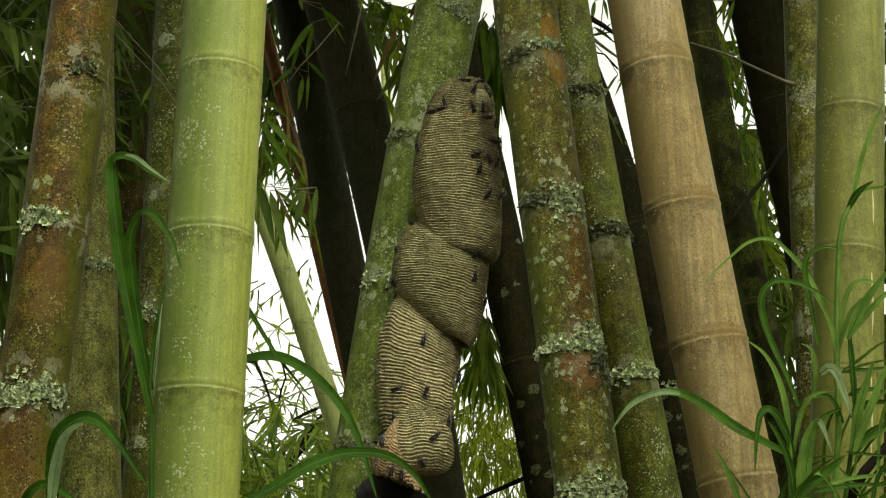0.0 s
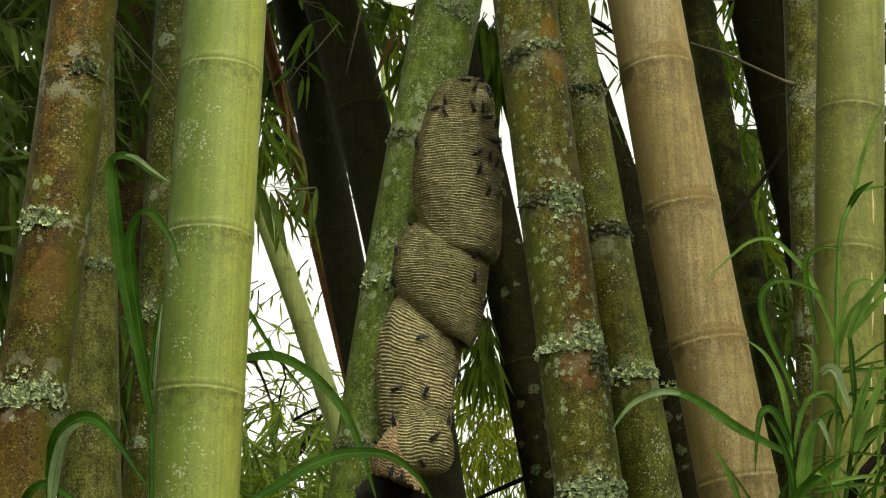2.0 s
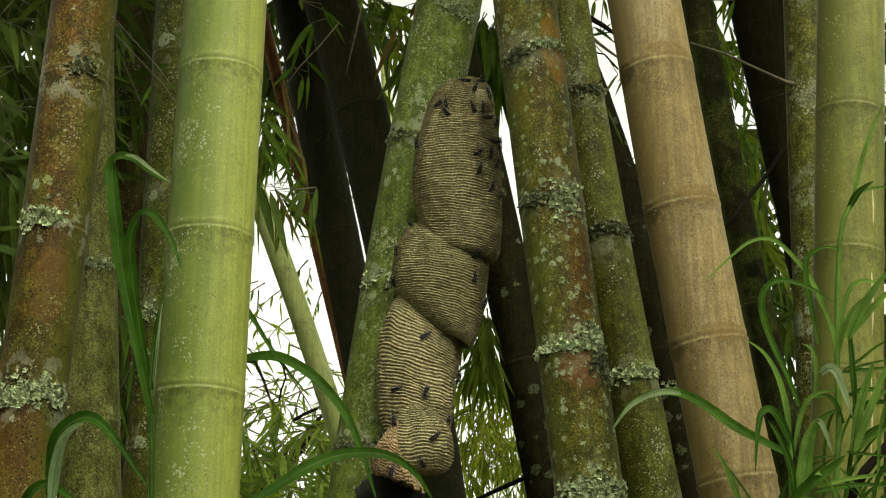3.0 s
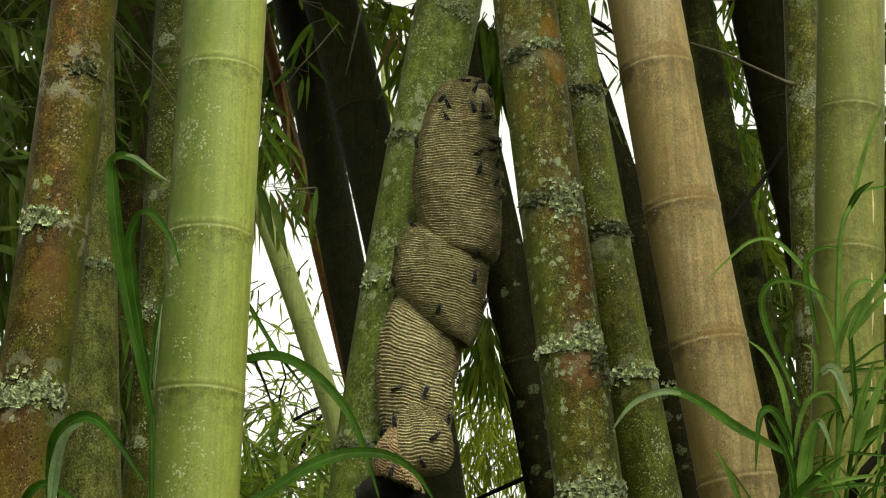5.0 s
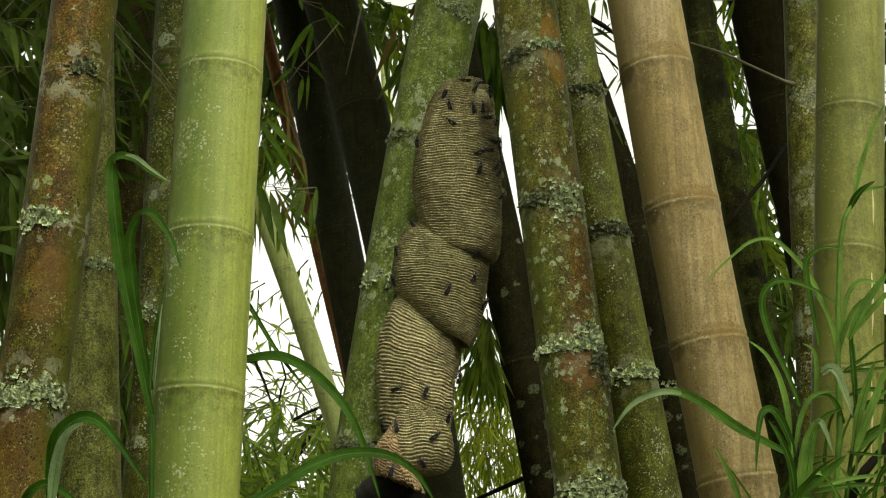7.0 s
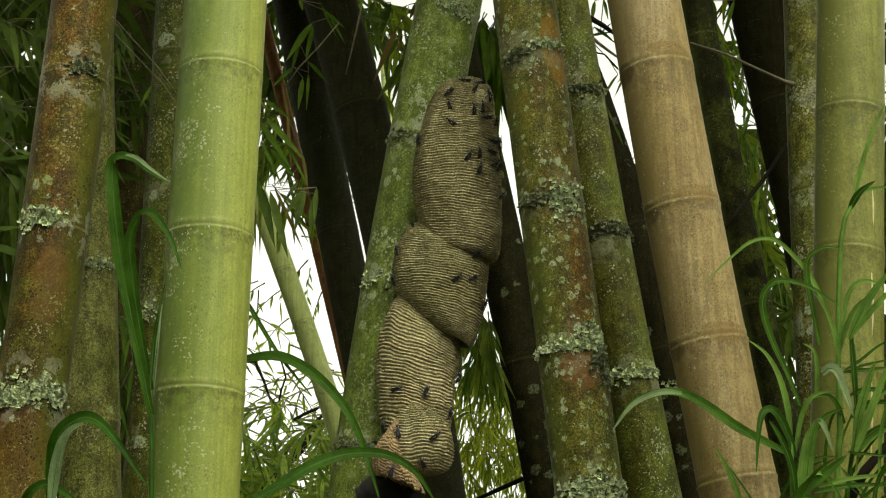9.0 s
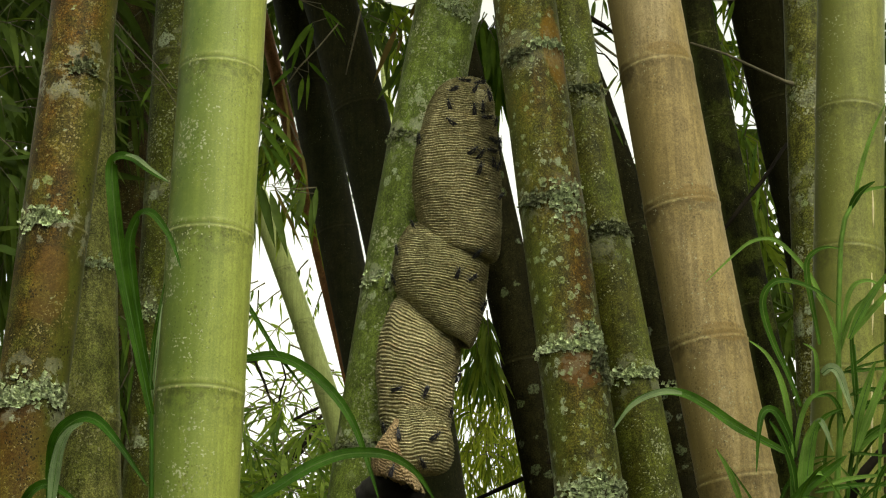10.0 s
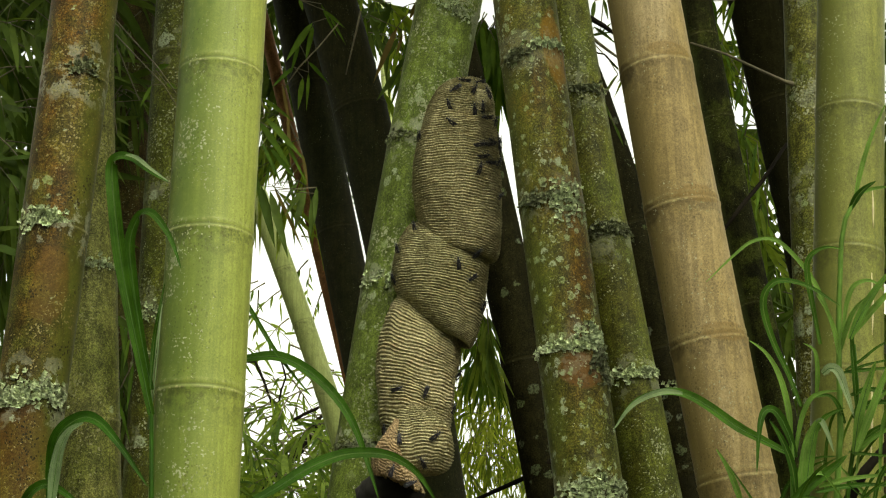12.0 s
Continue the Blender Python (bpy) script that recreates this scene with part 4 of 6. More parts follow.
def hanging_leaves(label, rows, material):
    """Single leaves on one twig: from (x, y, z) to (x, z), width."""
    at = Vector((rows[0][0], rows[0][1], max(r[2] for r in rows)))
    ob = thing("bamboo_foliage", at, label, "foliage")
    stems = sorted((Vector((r[0], r[1], r[2])) - at for r in rows), key=lambda q: q.z)
    part("twig", mesh_of("twig", *tube(stems, [0.0010] * len(stems), 6), M_TWIG), ob)
    rnd = random.Random(len(rows))
    for x, y, z, x1, z1, width in rows:
        a = Vector((x, y, z)) - at
        way = Vector((x1, y - 0.03, z1)) - Vector((x, y, z))
        sag = rnd.uniform(0.02, 0.10)
        way.z += sag * way.length
        verts, faces = [], []
        leaf_into(verts, faces, a, way, way.cross(Vector((rnd.uniform(-0.5, 0.5), -1, rnd.uniform(-0.3, 0.3)))), way.length, 0.8 * width, sag)
        part("leaf", mesh_of("leaf", verts, faces, material), ob)
    return ob


hanging_leaves("broad dark bamboo leaves hanging before the sky", [
    (-0.3025, 2.58, 2.249, -0.2724, 2.130, 0.0208), (-0.2864, 2.57, 2.237, -0.2491, 2.107, 0.0189), (-0.2322, 2.62, 2.263, -0.2460, 2.168, 0.0161),
    (-0.2119, 2.56, 2.228, -0.2145, 2.130, 0.0160), (-0.2366, 2.60, 2.248, -0.2605, 2.190, 0.0104), (-0.2412, 2.59, 2.262, -0.2632, 2.208, 0.0085),
    (-0.2083, 2.56, 2.239, -0.2079, 2.160, 0.0113)], M_LEAF)
hanging_leaves("long green bamboo leaves slanting past a culm", [
    (-0.3022, 2.59, 2.377, -0.2286, 2.285, 0.0145), (-0.3180, 2.67, 2.446, -0.2546, 2.386, 0.0097), (-0.3103, 2.58, 2.365, -0.2497, 2.266, 0.0145),
    (-0.2962, 2.64, 2.340, -0.2453, 2.267, 0.0115), (-0.3048, 2.58, 2.328, -0.2633, 2.234, 0.0086), (-0.2903, 2.59, 2.296, -0.2943, 2.224, 0.0077),
    (-0.3236, 2.67, 2.312, -0.3078, 2.227, 0.0096), (-0.2705, 2.59, 2.343, -0.2227, 2.241, 0.0077)], M_LEAF_MID)
hanging_leaves("withered brown bamboo leaves between the culms", [
    (-0.2962, 2.72, 2.299, -0.2380, 2.169, 0.0090), (-0.2858, 2.71, 2.489, -0.2642, 2.384, 0.0092), (-0.2790, 2.74, 2.441, -0.2661, 2.327, 0.0081),
    (-0.2477, 2.72, 2.361, -0.2335, 2.287, 0.0070)], M_LEAF_DRY)
hanging_leaves("fans of bamboo leaves before black culms", [
    (-0.2516, 2.90, 2.702, -0.2993, 2.603, 0.0185), (-0.2513, 2.91, 2.700, -0.2617, 2.606, 0.0131), (-0.2799, 2.94, 2.677, -0.2925, 2.594, 0.0098),
    (-0.2583, 2.90, 2.620, -0.2140, 2.557, 0.0097), (-0.2675, 2.90, 2.586, -0.2725, 2.505, 0.0129), (-0.2577, 2.91, 2.602, -0.2574, 2.509, 0.0086),
    (-0.2823, 2.87, 2.595, -0.3202, 2.538, 0.0108), (-0.2319, 2.90, 2.729, -0.1855, 2.674, 0.0087), (-0.2375, 2.91, 2.747, -0.2009, 2.656, 0.0077),
    (-0.2206, 2.93, 2.728, -0.1867, 2.654, 0.0077), (-0.2744, 2.86, 2.730, -0.2645, 2.691, 0.0098)], M_LEAF_MID)
hanging_leaves("bamboo leaves hanging beside a lichened culm", [
    (-0.0887, 3.00, 2.716, -0.1259, 2.634, 0.0169), (-0.1472, 3.01, 2.771, -0.1133, 2.661, 0.0147), (-0.1057, 3.04, 2.814, -0.1287, 2.717, 0.0170),
    (-0.0761, 3.00, 2.677, -0.1056, 2.587, 0.0146), (-0.0916, 3.00, 2.643, -0.1297, 2.567, 0.0123), (-0.0818, 3.01, 2.644, -0.1035, 2.556, 0.0101),
    (-0.0646, 2.97, 2.713, -0.0789, 2.634, 0.0112), (-0.1487, 3.00, 2.729, -0.1286, 2.649, 0.0124), (-0.1388, 3.01, 2.802, -0.1482, 2.750, 0.0136),
    (-0.0500, 3.03, 2.732, -0.0648, 2.647, 0.0090), (-0.0640, 2.96, 2.634, -0.0738, 2.563, 0.0089)], M_LEAF)
hanging_leaves("withered orange bamboo leaves beside a culm", [
    (-0.0888, 2.95, 2.718, -0.1346, 2.582, 0.0157), (-0.0474, 2.98, 2.790, -0.0667, 2.731, 0.0146), (-0.0802, 2.97, 2.710, -0.0921, 2.648, 0.0089)], M_LEAF_DRY)
hanging_leaves("thin bamboo leaves between two culms", [
    (0.2803, 2.76, 2.679, 0.2685, 2.610, 0.0104), (0.2943, 2.74, 2.672, 0.2980, 2.614, 0.0093), (0.2648, 2.76, 2.606, 0.3113, 2.601, 0.0072),
    (0.2740, 2.72, 2.606, 0.3102, 2.557, 0.0083), (0.2901, 2.78, 2.620, 0.3104, 2.630, 0.0062), (0.3052, 2.78, 2.568, 0.3197, 2.532, 0.0062),
    (0.3191, 2.77, 2.535, 0.2879, 2.480, 0.0061), (0.2836, 2.72, 2.463, 0.2971, 2.409, 0.0071), (0.2969, 2.75, 2.456, 0.3082, 2.398, 0.0061),
    (0.3060, 2.73, 2.420, 0.3171, 2.365, 0.0061)], M_LEAF)
hanging_leaves("bamboo leaves hanging between dark culms", [
    (0.5942, 3.05, 2.824, 0.5639, 2.734, 0.0115), (0.5537, 3.07, 2.833, 0.5546, 2.763, 0.0127), (0.5836, 3.07, 2.783, 0.5936, 2.681, 0.0092),
    (0.5552, 3.01, 2.708, 0.5703, 2.621, 0.0080), (0.5891, 3.00, 2.628, 0.5661, 2.543, 0.0113), (0.6069, 3.04, 2.632, 0.5888, 2.523, 0.0102),
    (0.6110, 3.03, 2.579, 0.5789, 2.495, 0.0101), (0.6047, 3.08, 2.540, 0.6260, 2.456, 0.0101), (0.6265, 3.07, 2.523, 0.5993, 2.417, 0.0090),
    (0.6253, 3.06, 2.436, 0.6045, 2.343, 0.0100), (0.6349, 3.06, 2.423, 0.6484, 2.358, 0.0089), (0.6398, 3.07, 2.344, 0.6416, 2.288, 0.0077)], M_LEAF_MID)
branch("dark bare branch between two culms", [(0.2483, 2.7, 2.626), (0.2683, 2.7, 2.612), (0.2882, 2.7, 2.599), (0.3099, 2.7, 2.581)], [0.0050, 0.0050, 0.0045, 0.0030], M_TWIG_DARK)
branch("thin brown twig between two culms", [(0.2553, 2.72, 2.599), (0.2811, 2.72, 2.573), (0.3030, 2.72, 2.555), (0.3208, 2.72, 2.541)], [0.0035, 0.0030, 0.0025, 0.0020], M_TWIG)
branch("thin dark twig between two culms", [(0.2644, 2.72, 2.557), (0.2907, 2.72, 2.552), (0.3141, 2.72, 2.524)], [0.0016, 0.0015, 0.0012], M_TWIG_DARK)
branch("thin dry twig hanging before dark culms", [(-0.1624, 2.95, 2.751), (-0.1685, 2.95, 2.714), (-0.1787, 2.95, 2.666), (-0.1888, 2.95, 2.615)], [0.0022, 0.0022, 0.0017, 0.0011], M_TWIG)
branch("thin dry twig hanging before dark culms", [(-0.1993, 2.88, 2.692), (-0.2413, 2.88, 2.636), (-0.2727, 2.88, 2.600), (-0.3034, 2.88, 2.551)], [0.0013, 0.0015, 0.0015, 0.0011], M_TWIG)
branch("bare twig against the bright sky", [(-1.0579, 8.5, 3.436), (-0.9922, 8.5, 3.436), (-0.9471, 8.5, 3.338), (-0.9015, 8.5, 3.217), (-0.8810, 8.5, 3.132)], [0.0086, 0.0086, 0.0075, 0.0058, 0.0040], M_TWIG_DARK)
branch("bare twig against the bright sky", [(-0.8547, 8.5, 3.436), (-0.8283, 8.5, 3.351), (-0.8501, 8.5, 3.284), (-0.8651, 8.5, 3.193), (-0.8389, 8.5, 3.108)], [0.0046, 0.0058, 0.0058, 0.0058, 0.0040], M_TWIG_DARK)
branch("forked twig among the far leaves", [(-0.7531, 8.5, 2.995), (-0.7048, 8.5, 3.060), (-0.6618, 8.5, 3.114), (-0.6272, 8.5, 3.150)], [0.0144, 0.0130, 0.0115, 0.0086], M_TWIG_DARK)
branch("forked twig among the far leaves", [(-0.7802, 8.5, 3.120), (-0.7220, 8.5, 3.156), (-0.6634, 8.5, 3.181), (-0.6109, 8.5, 3.217)], [0.0098, 0.0086, 0.0086, 0.0058], M_TWIG_DARK)
hanging_leaves("small green leaves sprouting at a culm", [
    (-0.4982, 2.63, 2.481, -0.4679, 2.478, 0.0139), (-0.4829, 2.66, 2.468, -0.4573, 2.445, 0.0109), (-0.5072, 2.65, 2.461, -0.5203, 2.404, 0.0079)], M_LEAF_MID)
hanging_leaves("narrow leaves hanging between two culms", [
    (-0.5860, 2.68, 2.595, -0.5544, 2.511, 0.0112), (-0.5728, 2.67, 2.580, -0.5342, 2.488, 0.0101), (-0.5875, 2.72, 2.568, -0.5684, 2.478, 0.0081),
    (-0.5714, 2.66, 2.433, -0.5419, 2.410, 0.0060), (-0.5783, 2.70, 2.421, -0.5414, 2.391, 0.0060), (-0.5710, 2.69, 2.386, -0.5396, 2.346, 0.0069),
    (-0.5290, 2.66, 2.437, -0.5067, 2.409, 0.0060)], M_LEAF)
hanging_leaves("yellowing narrow leaves low between two culms", [
    (-0.5483, 2.71, 2.061, -0.5300, 1.974, 0.0096), (-0.5385, 2.72, 2.054, -0.5381, 1.946, 0.0086), (-0.5259, 2.73, 1.986, -0.5263, 1.890, 0.0095),
    (-0.5369, 2.74, 2.030, -0.5390, 1.963, 0.0067), (-0.5481, 2.72, 1.926, -0.5145, 1.833, 0.0075)], M_LEAF_MID)


# ---- tall grass ----
def flow(points, t):
    """A smooth curve through the points, t from 0 to 1."""
    n = len(points) - 1
    i = min(int(t * n), n - 1)
    u = t * n - i
    p0, p1, p2, p3 = points[max(i - 1, 0)], points[i], points[i + 1], points[min(i + 2, n)]
    return 0.5 * (2 * p1 + (p2 - p0) * u + (2 * p0 - 5 * p1 + 4 * p2 - p3) * u * u + (3 * p1 - p0 - 3 * p2 + p3) * u ** 3)


def blade(owner, points, width, material, name="blade", face=(0, -1, 0.25), seg=0):
    """A grass blade: a folded ribbon, broad in the middle, through the points."""
    base = owner.matrix_basis.translation
    face = Vector(face).normalized()
    points = [Vector(p) for p in points]
    seg = seg or 5 * len(points)
    verts, faces, uvs, rib = [], [], [], []
    off = random.Random(int(abs(points[-1].x) * 9973)).uniform(0, 9)
    for i in range(seg + 1):
        t = i / seg
        p = flow(points, t)
        tan = (flow(points, min(1, t + 0.02)) - flow(points, max(0, t - 0.02))).normalized()
        side = tan.cross(face).normalized()
        up = side.cross(tan)
        w = 0.84 * width * 0.5 * min(1.0, 0.45 + 2.0 * t) * (1 - t ** 2.6) ** 0.85 + 0.0003
        for q in (-1, -0.5, 0, 0.5, 1):
            wave = 0.05 * w * noise.noise((q * 2.0, t * 9 + off, off))
            verts.append(p - base + side * q * w + up * (0.34 * abs(q) * w + wave))
            uvs.append((0.5 + 0.5 * q, t * 4 + off))
        rib.append(p - base)
    for i in range(seg):
        for q in range(4):
            k0 = i * 5 + q
            faces.append((k0, k0 + 1, k0 + 6, k0 + 5))
    ob = part(name, mesh_of(name, verts, faces, material, uvs), owner)
    if width > 0.0125:
        n = len(rib)
        part("midrib", mesh_of("midrib", *tube(rib, [0.0007 * (1 - 0.75 * i / n) for i in range(n)], 6), M_RIB), ob, "pale midrib")
    return ob


def stem(owner, points, r0, r1, material):
    base = owner.matrix_basis.translation
    n = len(points)
    v, f = tube([Vector(p) - base for p in points], [r0 + (r1 - r0) * i / (n - 1) for i in range(n)], 8)
    return part("stem", mesh_of("stem", v, f, material), owner)


# Pale blade colour for undersides, stalks and a tip whitened by sky reflection.
M_BLADE_PALE = blade_material("pale_blade", (0.090, 0.130, 0.058), (0.130, 0.170, 0.085), 0.3)


def left_grass():
    g = thing("tall_grass", (-0.37, 1.95, 0), "tall dark green broad-bladed grass before the culms", "grass", "tall grass plants")
    stem(g, [(-0.37, 1.95, 0), (-0.365, 1.95, 0.8), (-0.3441, 1.95, 1.612), (-0.3502, 1.95, 1.724)], 0.004, 0.0025, M_BLADE)
    blade(g, [(-0.3502, 1.95, 1.724), (-0.3727, 1.94, 1.816), (-0.3934, 1.93, 1.906), (-0.4041, 1.92, 1.976), (-0.4108, 1.92, 2.028), (-0.4026, 1.91, 2.04), (-0.3816, 1.9, 2.034), (-0.358, 1.89, 2.014), (-0.3327, 1.88, 1.996)], 0.02, M_BLADE)
    # The sky's reflection on the turned tip is painted as a pale blade.
    blade(g, [(-0.3903, 1.897, 2.038), (-0.3744, 1.888, 2.03), (-0.3556, 1.88, 2.013), (-0.3313, 1.872, 1.994)], 0.008, M_BLADE_PALE, "dry_tip", face=(0.3, -1, 0.5))
    blade(g, [(-0.3537, 1.96, 1.757), (-0.3677, 1.95, 1.819), (-0.3802, 1.94, 1.887), (-0.3847, 1.93, 1.935), (-0.3742, 1.92, 1.965), (-0.3569, 1.9, 1.964), (-0.3407, 1.89, 1.947), (-0.324, 1.88, 1.919), (-0.3106, 1.87, 1.884)], 0.016, M_BLADE)
    blade(g, [(-0.3532, 1.95, 1.755), (-0.3522, 1.95, 1.811), (-0.3468, 1.94, 1.844), (-0.3408, 1.94, 1.887)], 0.006, M_BLADE)
    blade(g, [(-0.4509, 1.9, 1.604), (-0.4505, 1.89, 1.648), (-0.4402, 1.87, 1.683), (-0.4165, 1.86, 1.7), (-0.3949, 1.85, 1.696), (-0.367, 1.83, 1.669), (-0.3262, 1.82, 1.615)], 0.021, M_BLADE)
    blade(g, [(-0.4866, 1.9, 1.604), (-0.467, 1.88, 1.621), (-0.4433, 1.86, 1.623), (-0.4043, 1.84, 1.599)], 0.017, M_BLADE)
    blade(g, [(-0.4374, 1.845, 1.5887), (-0.4361, 1.844, 1.6266), (-0.4320, 1.843, 1.6610), (-0.4230, 1.842, 1.6815), (-0.4069, 1.841, 1.6917)], 0.0157, M_BLADE_PALE, "pale_underside")
    stem(g, [(-0.3587, 1.98, 1.7128), (-0.3573, 1.98, 1.7621), (-0.3551, 1.98, 1.8120), (-0.3498, 1.98, 1.8701)], 0.0014, 0.0009, M_BLADE_PALE)
    stem(g, [(-0.3567, 1.98, 1.7268), (-0.3545, 1.98, 1.7621), (-0.3523, 1.98, 1.8120), (-0.3511, 1.98, 1.8555)], 0.0014, 0.0009, M_BLADE_PALE)
    return g


def middle_grass():
    g = thing("tall_grass", (-0.30, 2.24, 0), "arching dark green grass blades before the nest", "grass", "tall grass plants")
    stem(g, [(-0.30, 2.24, 0), (-0.29, 2.24, 0.9), (-0.2903, 2.24, 1.658), (-0.3007, 2.24, 1.978)], 0.004, 0.0025, M_BLADE)
    blade(g, [(-0.2961, 2.24, 1.861), (-0.2699, 2.23, 1.865), (-0.2307, 2.23, 1.867), (-0.1901, 2.22, 1.846), (-0.1544, 2.22, 1.814), (-0.126, 2.21, 1.772), (-0.106, 2.21, 1.722), (-0.0874, 2.2, 1.663)], 0.019, M_BLADE)
    blade(g, [(-0.3007, 2.24, 1.978), (-0.2724, 2.23, 1.935), (-0.2308, 2.23, 1.869), (-0.183, 2.22, 1.809)], 0.008, M_BLADE)
    return g


def sweeping_grass():
    g = thing("tall_grass", (-0.26, 2.12, 0), "long arching grass blade swaying under the nest", "grass", "tall grass plants")
    stem(g, [(-0.26, 2.12, 0), (-0.26, 2.12, 0.9), (-0.2566, 2.12, 1.639)], 0.004, 0.0025, M_BLADE)
    blade(g, [(-0.2568, 2.12, 1.644), (-0.2222, 2.13, 1.666), (-0.1799, 2.14, 1.695), (-0.1366, 2.15, 1.714), (-0.0921, 2.15, 1.716), (-0.0626, 2.16, 1.709), (-0.0366, 2.17, 1.69), (-0.0134, 2.18, 1.656)], 0.02, M_BLADE)
    return g


GRASS_LEFT, GRASS_MIDDLE, GRASS_SWEEP = left_grass(), middle_grass(), sweeping_grass()


def right_grass():
    g = thing("tall_grass", (0.47, 1.95, 0), "bright green young grass shoots with arching leaves", "grass", "tall grass plants")
    Y = M_BLADE_YOUNG
    stem(g, [(0.47, 1.95, 0), (0.47, 1.95, 1.0), (0.4614, 1.95, 1.6118), (0.4737, 1.95, 1.7066), (0.4779, 1.95, 1.7901), (0.4831, 1.95, 1.8614), (0.4918, 1.95, 1.9417), (0.4991, 1.95, 1.9729), (0.5122, 1.95, 1.9968)], 0.004, 0.0028, Y)
    stem(g, [(0.49, 1.96, 0), (0.49, 1.96, 1.0), (0.4758, 1.96, 1.6134), (0.4848, 1.96, 1.6607), (0.4952, 1.96, 1.7087), (0.5003, 1.96, 1.7574), (0.5006, 1.96, 1.8140)], 0.0035, 0.002, M_BLADE)
    stem(g, [(0.44, 1.95, 0), (0.44, 1.95, 1.0), (0.4112, 1.95, 1.619), (0.4147, 1.95, 1.693)], 0.004, 0.0025, Y)
    blade(g, [(0.4785, 1.950, 1.7901), (0.4729, 1.948, 1.8322), (0.4602, 1.946, 1.8733), (0.4458, 1.944, 1.9017), (0.4294, 1.942, 1.9229), (0.4132, 1.940, 1.9384), (0.3950, 1.938, 1.9429), (0.3747, 1.936, 1.9364), (0.3569, 1.934, 1.9218), (0.3376, 1.932, 1.9037), (0.3183, 1.930, 1.8843)], 0.0073, Y)
    blade(g, [(0.4282, 1.950, 1.7342), (0.4153, 1.948, 1.7728), (0.3984, 1.946, 1.8146), (0.3892, 1.944, 1.8511), (0.3908, 1.942, 1.8721), (0.4016, 1.940, 1.8859), (0.4153, 1.938, 1.8889), (0.4340, 1.936, 1.8847), (0.4523, 1.934, 1.8755), (0.4662, 1.932, 1.8648), (0.4788, 1.930, 1.8550)], 0.0102, M_BLADE)
    blade(g, [(0.4131, 1.950, 1.6792), (0.4118, 1.945, 1.7262), (0.4026, 1.940, 1.7680), (0.3870, 1.935, 1.7962), (0.3665, 1.930, 1.8110)], 0.0087, Y)
    blade(g, [(0.4174, 1.950, 1.6724), (0.4115, 1.947, 1.6963), (0.4002, 1.943, 1.7203), (0.3893, 1.940, 1.7285), (0.3788, 1.937, 1.7216), (0.3718, 1.933, 1.6936), (0.3668, 1.930, 1.6511)], 0.0128, M_BLADE)
    blade(g, [(0.3521, 1.950, 1.6118), (0.3429, 1.943, 1.6361), (0.3336, 1.937, 1.6577), (0.3203, 1.930, 1.6787)], 0.0093, Y)
    blade(g, [(0.4135, 1.950, 1.6751), (0.3816, 1.947, 1.6909), (0.3483, 1.944, 1.7081), (0.3127, 1.941, 1.7337), (0.2845, 1.939, 1.7475), (0.2557, 1.936, 1.7476), (0.2252, 1.933, 1.7345), (0.2010, 1.930, 1.7038)], 0.0155, M_BLADE)
    blade(g, [(0.5130, 1.950, 1.9983), (0.5188, 1.945, 2.0251), (0.5278, 1.940, 2.0551), (0.5406, 1.935, 2.0882), (0.5570, 1.930, 2.1216)], 0.0071, Y)
    blade(g, [(0.5056, 1.950, 1.9848), (0.5136, 1.943, 1.9989), (0.5226, 1.937, 2.0085), (0.5356, 1.930, 2.0158)], 0.0106, M_BLADE)
    blade(g, [(0.5185, 1.950, 2.0058), (0.5314, 1.943, 2.0094), (0.5439, 1.937, 2.0100), (0.5590, 1.930, 2.0098)], 0.0059, Y)
    blade(g, [(0.4567, 1.950, 1.8114), (0.4498, 1.947, 1.8605), (0.4452, 1.943, 1.8956), (0.4465, 1.940, 1.9150), (0.4563, 1.937, 1.9263), (0.4712, 1.933, 1.9304), (0.4868, 1.930, 1.9264)], 0.0089, M_BLADE)
    blade(g, [(0.4853, 1.950, 1.8256), (0.4911, 1.946, 1.8603), (0.5001, 1.942, 1.8822), (0.5149, 1.938, 1.8889), (0.5274, 1.934, 1.8841), (0.5338, 1.930, 1.8729)], 0.0069, Y)
    blade(g, [(0.4880, 1.930, 1.8132), (0.5023, 1.923, 1.8424), (0.5199, 1.917, 1.8703), (0.5446, 1.910, 1.8997)], 0.0129, Y)
    blade(g, [(0.4991, 1.950, 1.8256), (0.5172, 1.943, 1.8480), (0.5394, 1.937, 1.8705), (0.5551, 1.930, 1.8808)], 0.0097, Y)
    blade(g, [(0.4948, 1.950, 1.7342), (0.4936, 1.943, 1.7744), (0.4924, 1.937, 1.8149), (0.4963, 1.930, 1.8414)], 0.0075, M_BLADE)
    blade(g, [(0.4816, 1.950, 1.7761), (0.5020, 1.943, 1.7772), (0.5222, 1.937, 1.7777), (0.5431, 1.930, 1.7795)], 0.0057, M_BLADE)
    blade(g, [(0.4846, 1.950, 1.7789), (0.5030, 1.943, 1.7899), (0.5231, 1.937, 1.8051), (0.5461, 1.930, 1.8160)], 0.0041, M_BLADE)
    blade(g, [(0.4864, 1.950, 1.7761), (0.5085, 1.940, 1.7834), (0.5439, 1.930, 1.7893)], 0.0041, M_BLADE)
    blade(g, [(0.4522, 1.930, 1.7698), (0.4610, 1.925, 1.7755), (0.4688, 1.920, 1.7687), (0.4741, 1.915, 1.7469), (0.4811, 1.910, 1.7131)], 0.0149, M_BLADE_PALE)
    blade(g, [(0.4175, 1.950, 1.6751), (0.4260, 1.945, 1.7165), (0.4374, 1.940, 1.7403), (0.4518, 1.935, 1.7481), (0.4710, 1.930, 1.7490)], 0.0072, Y)
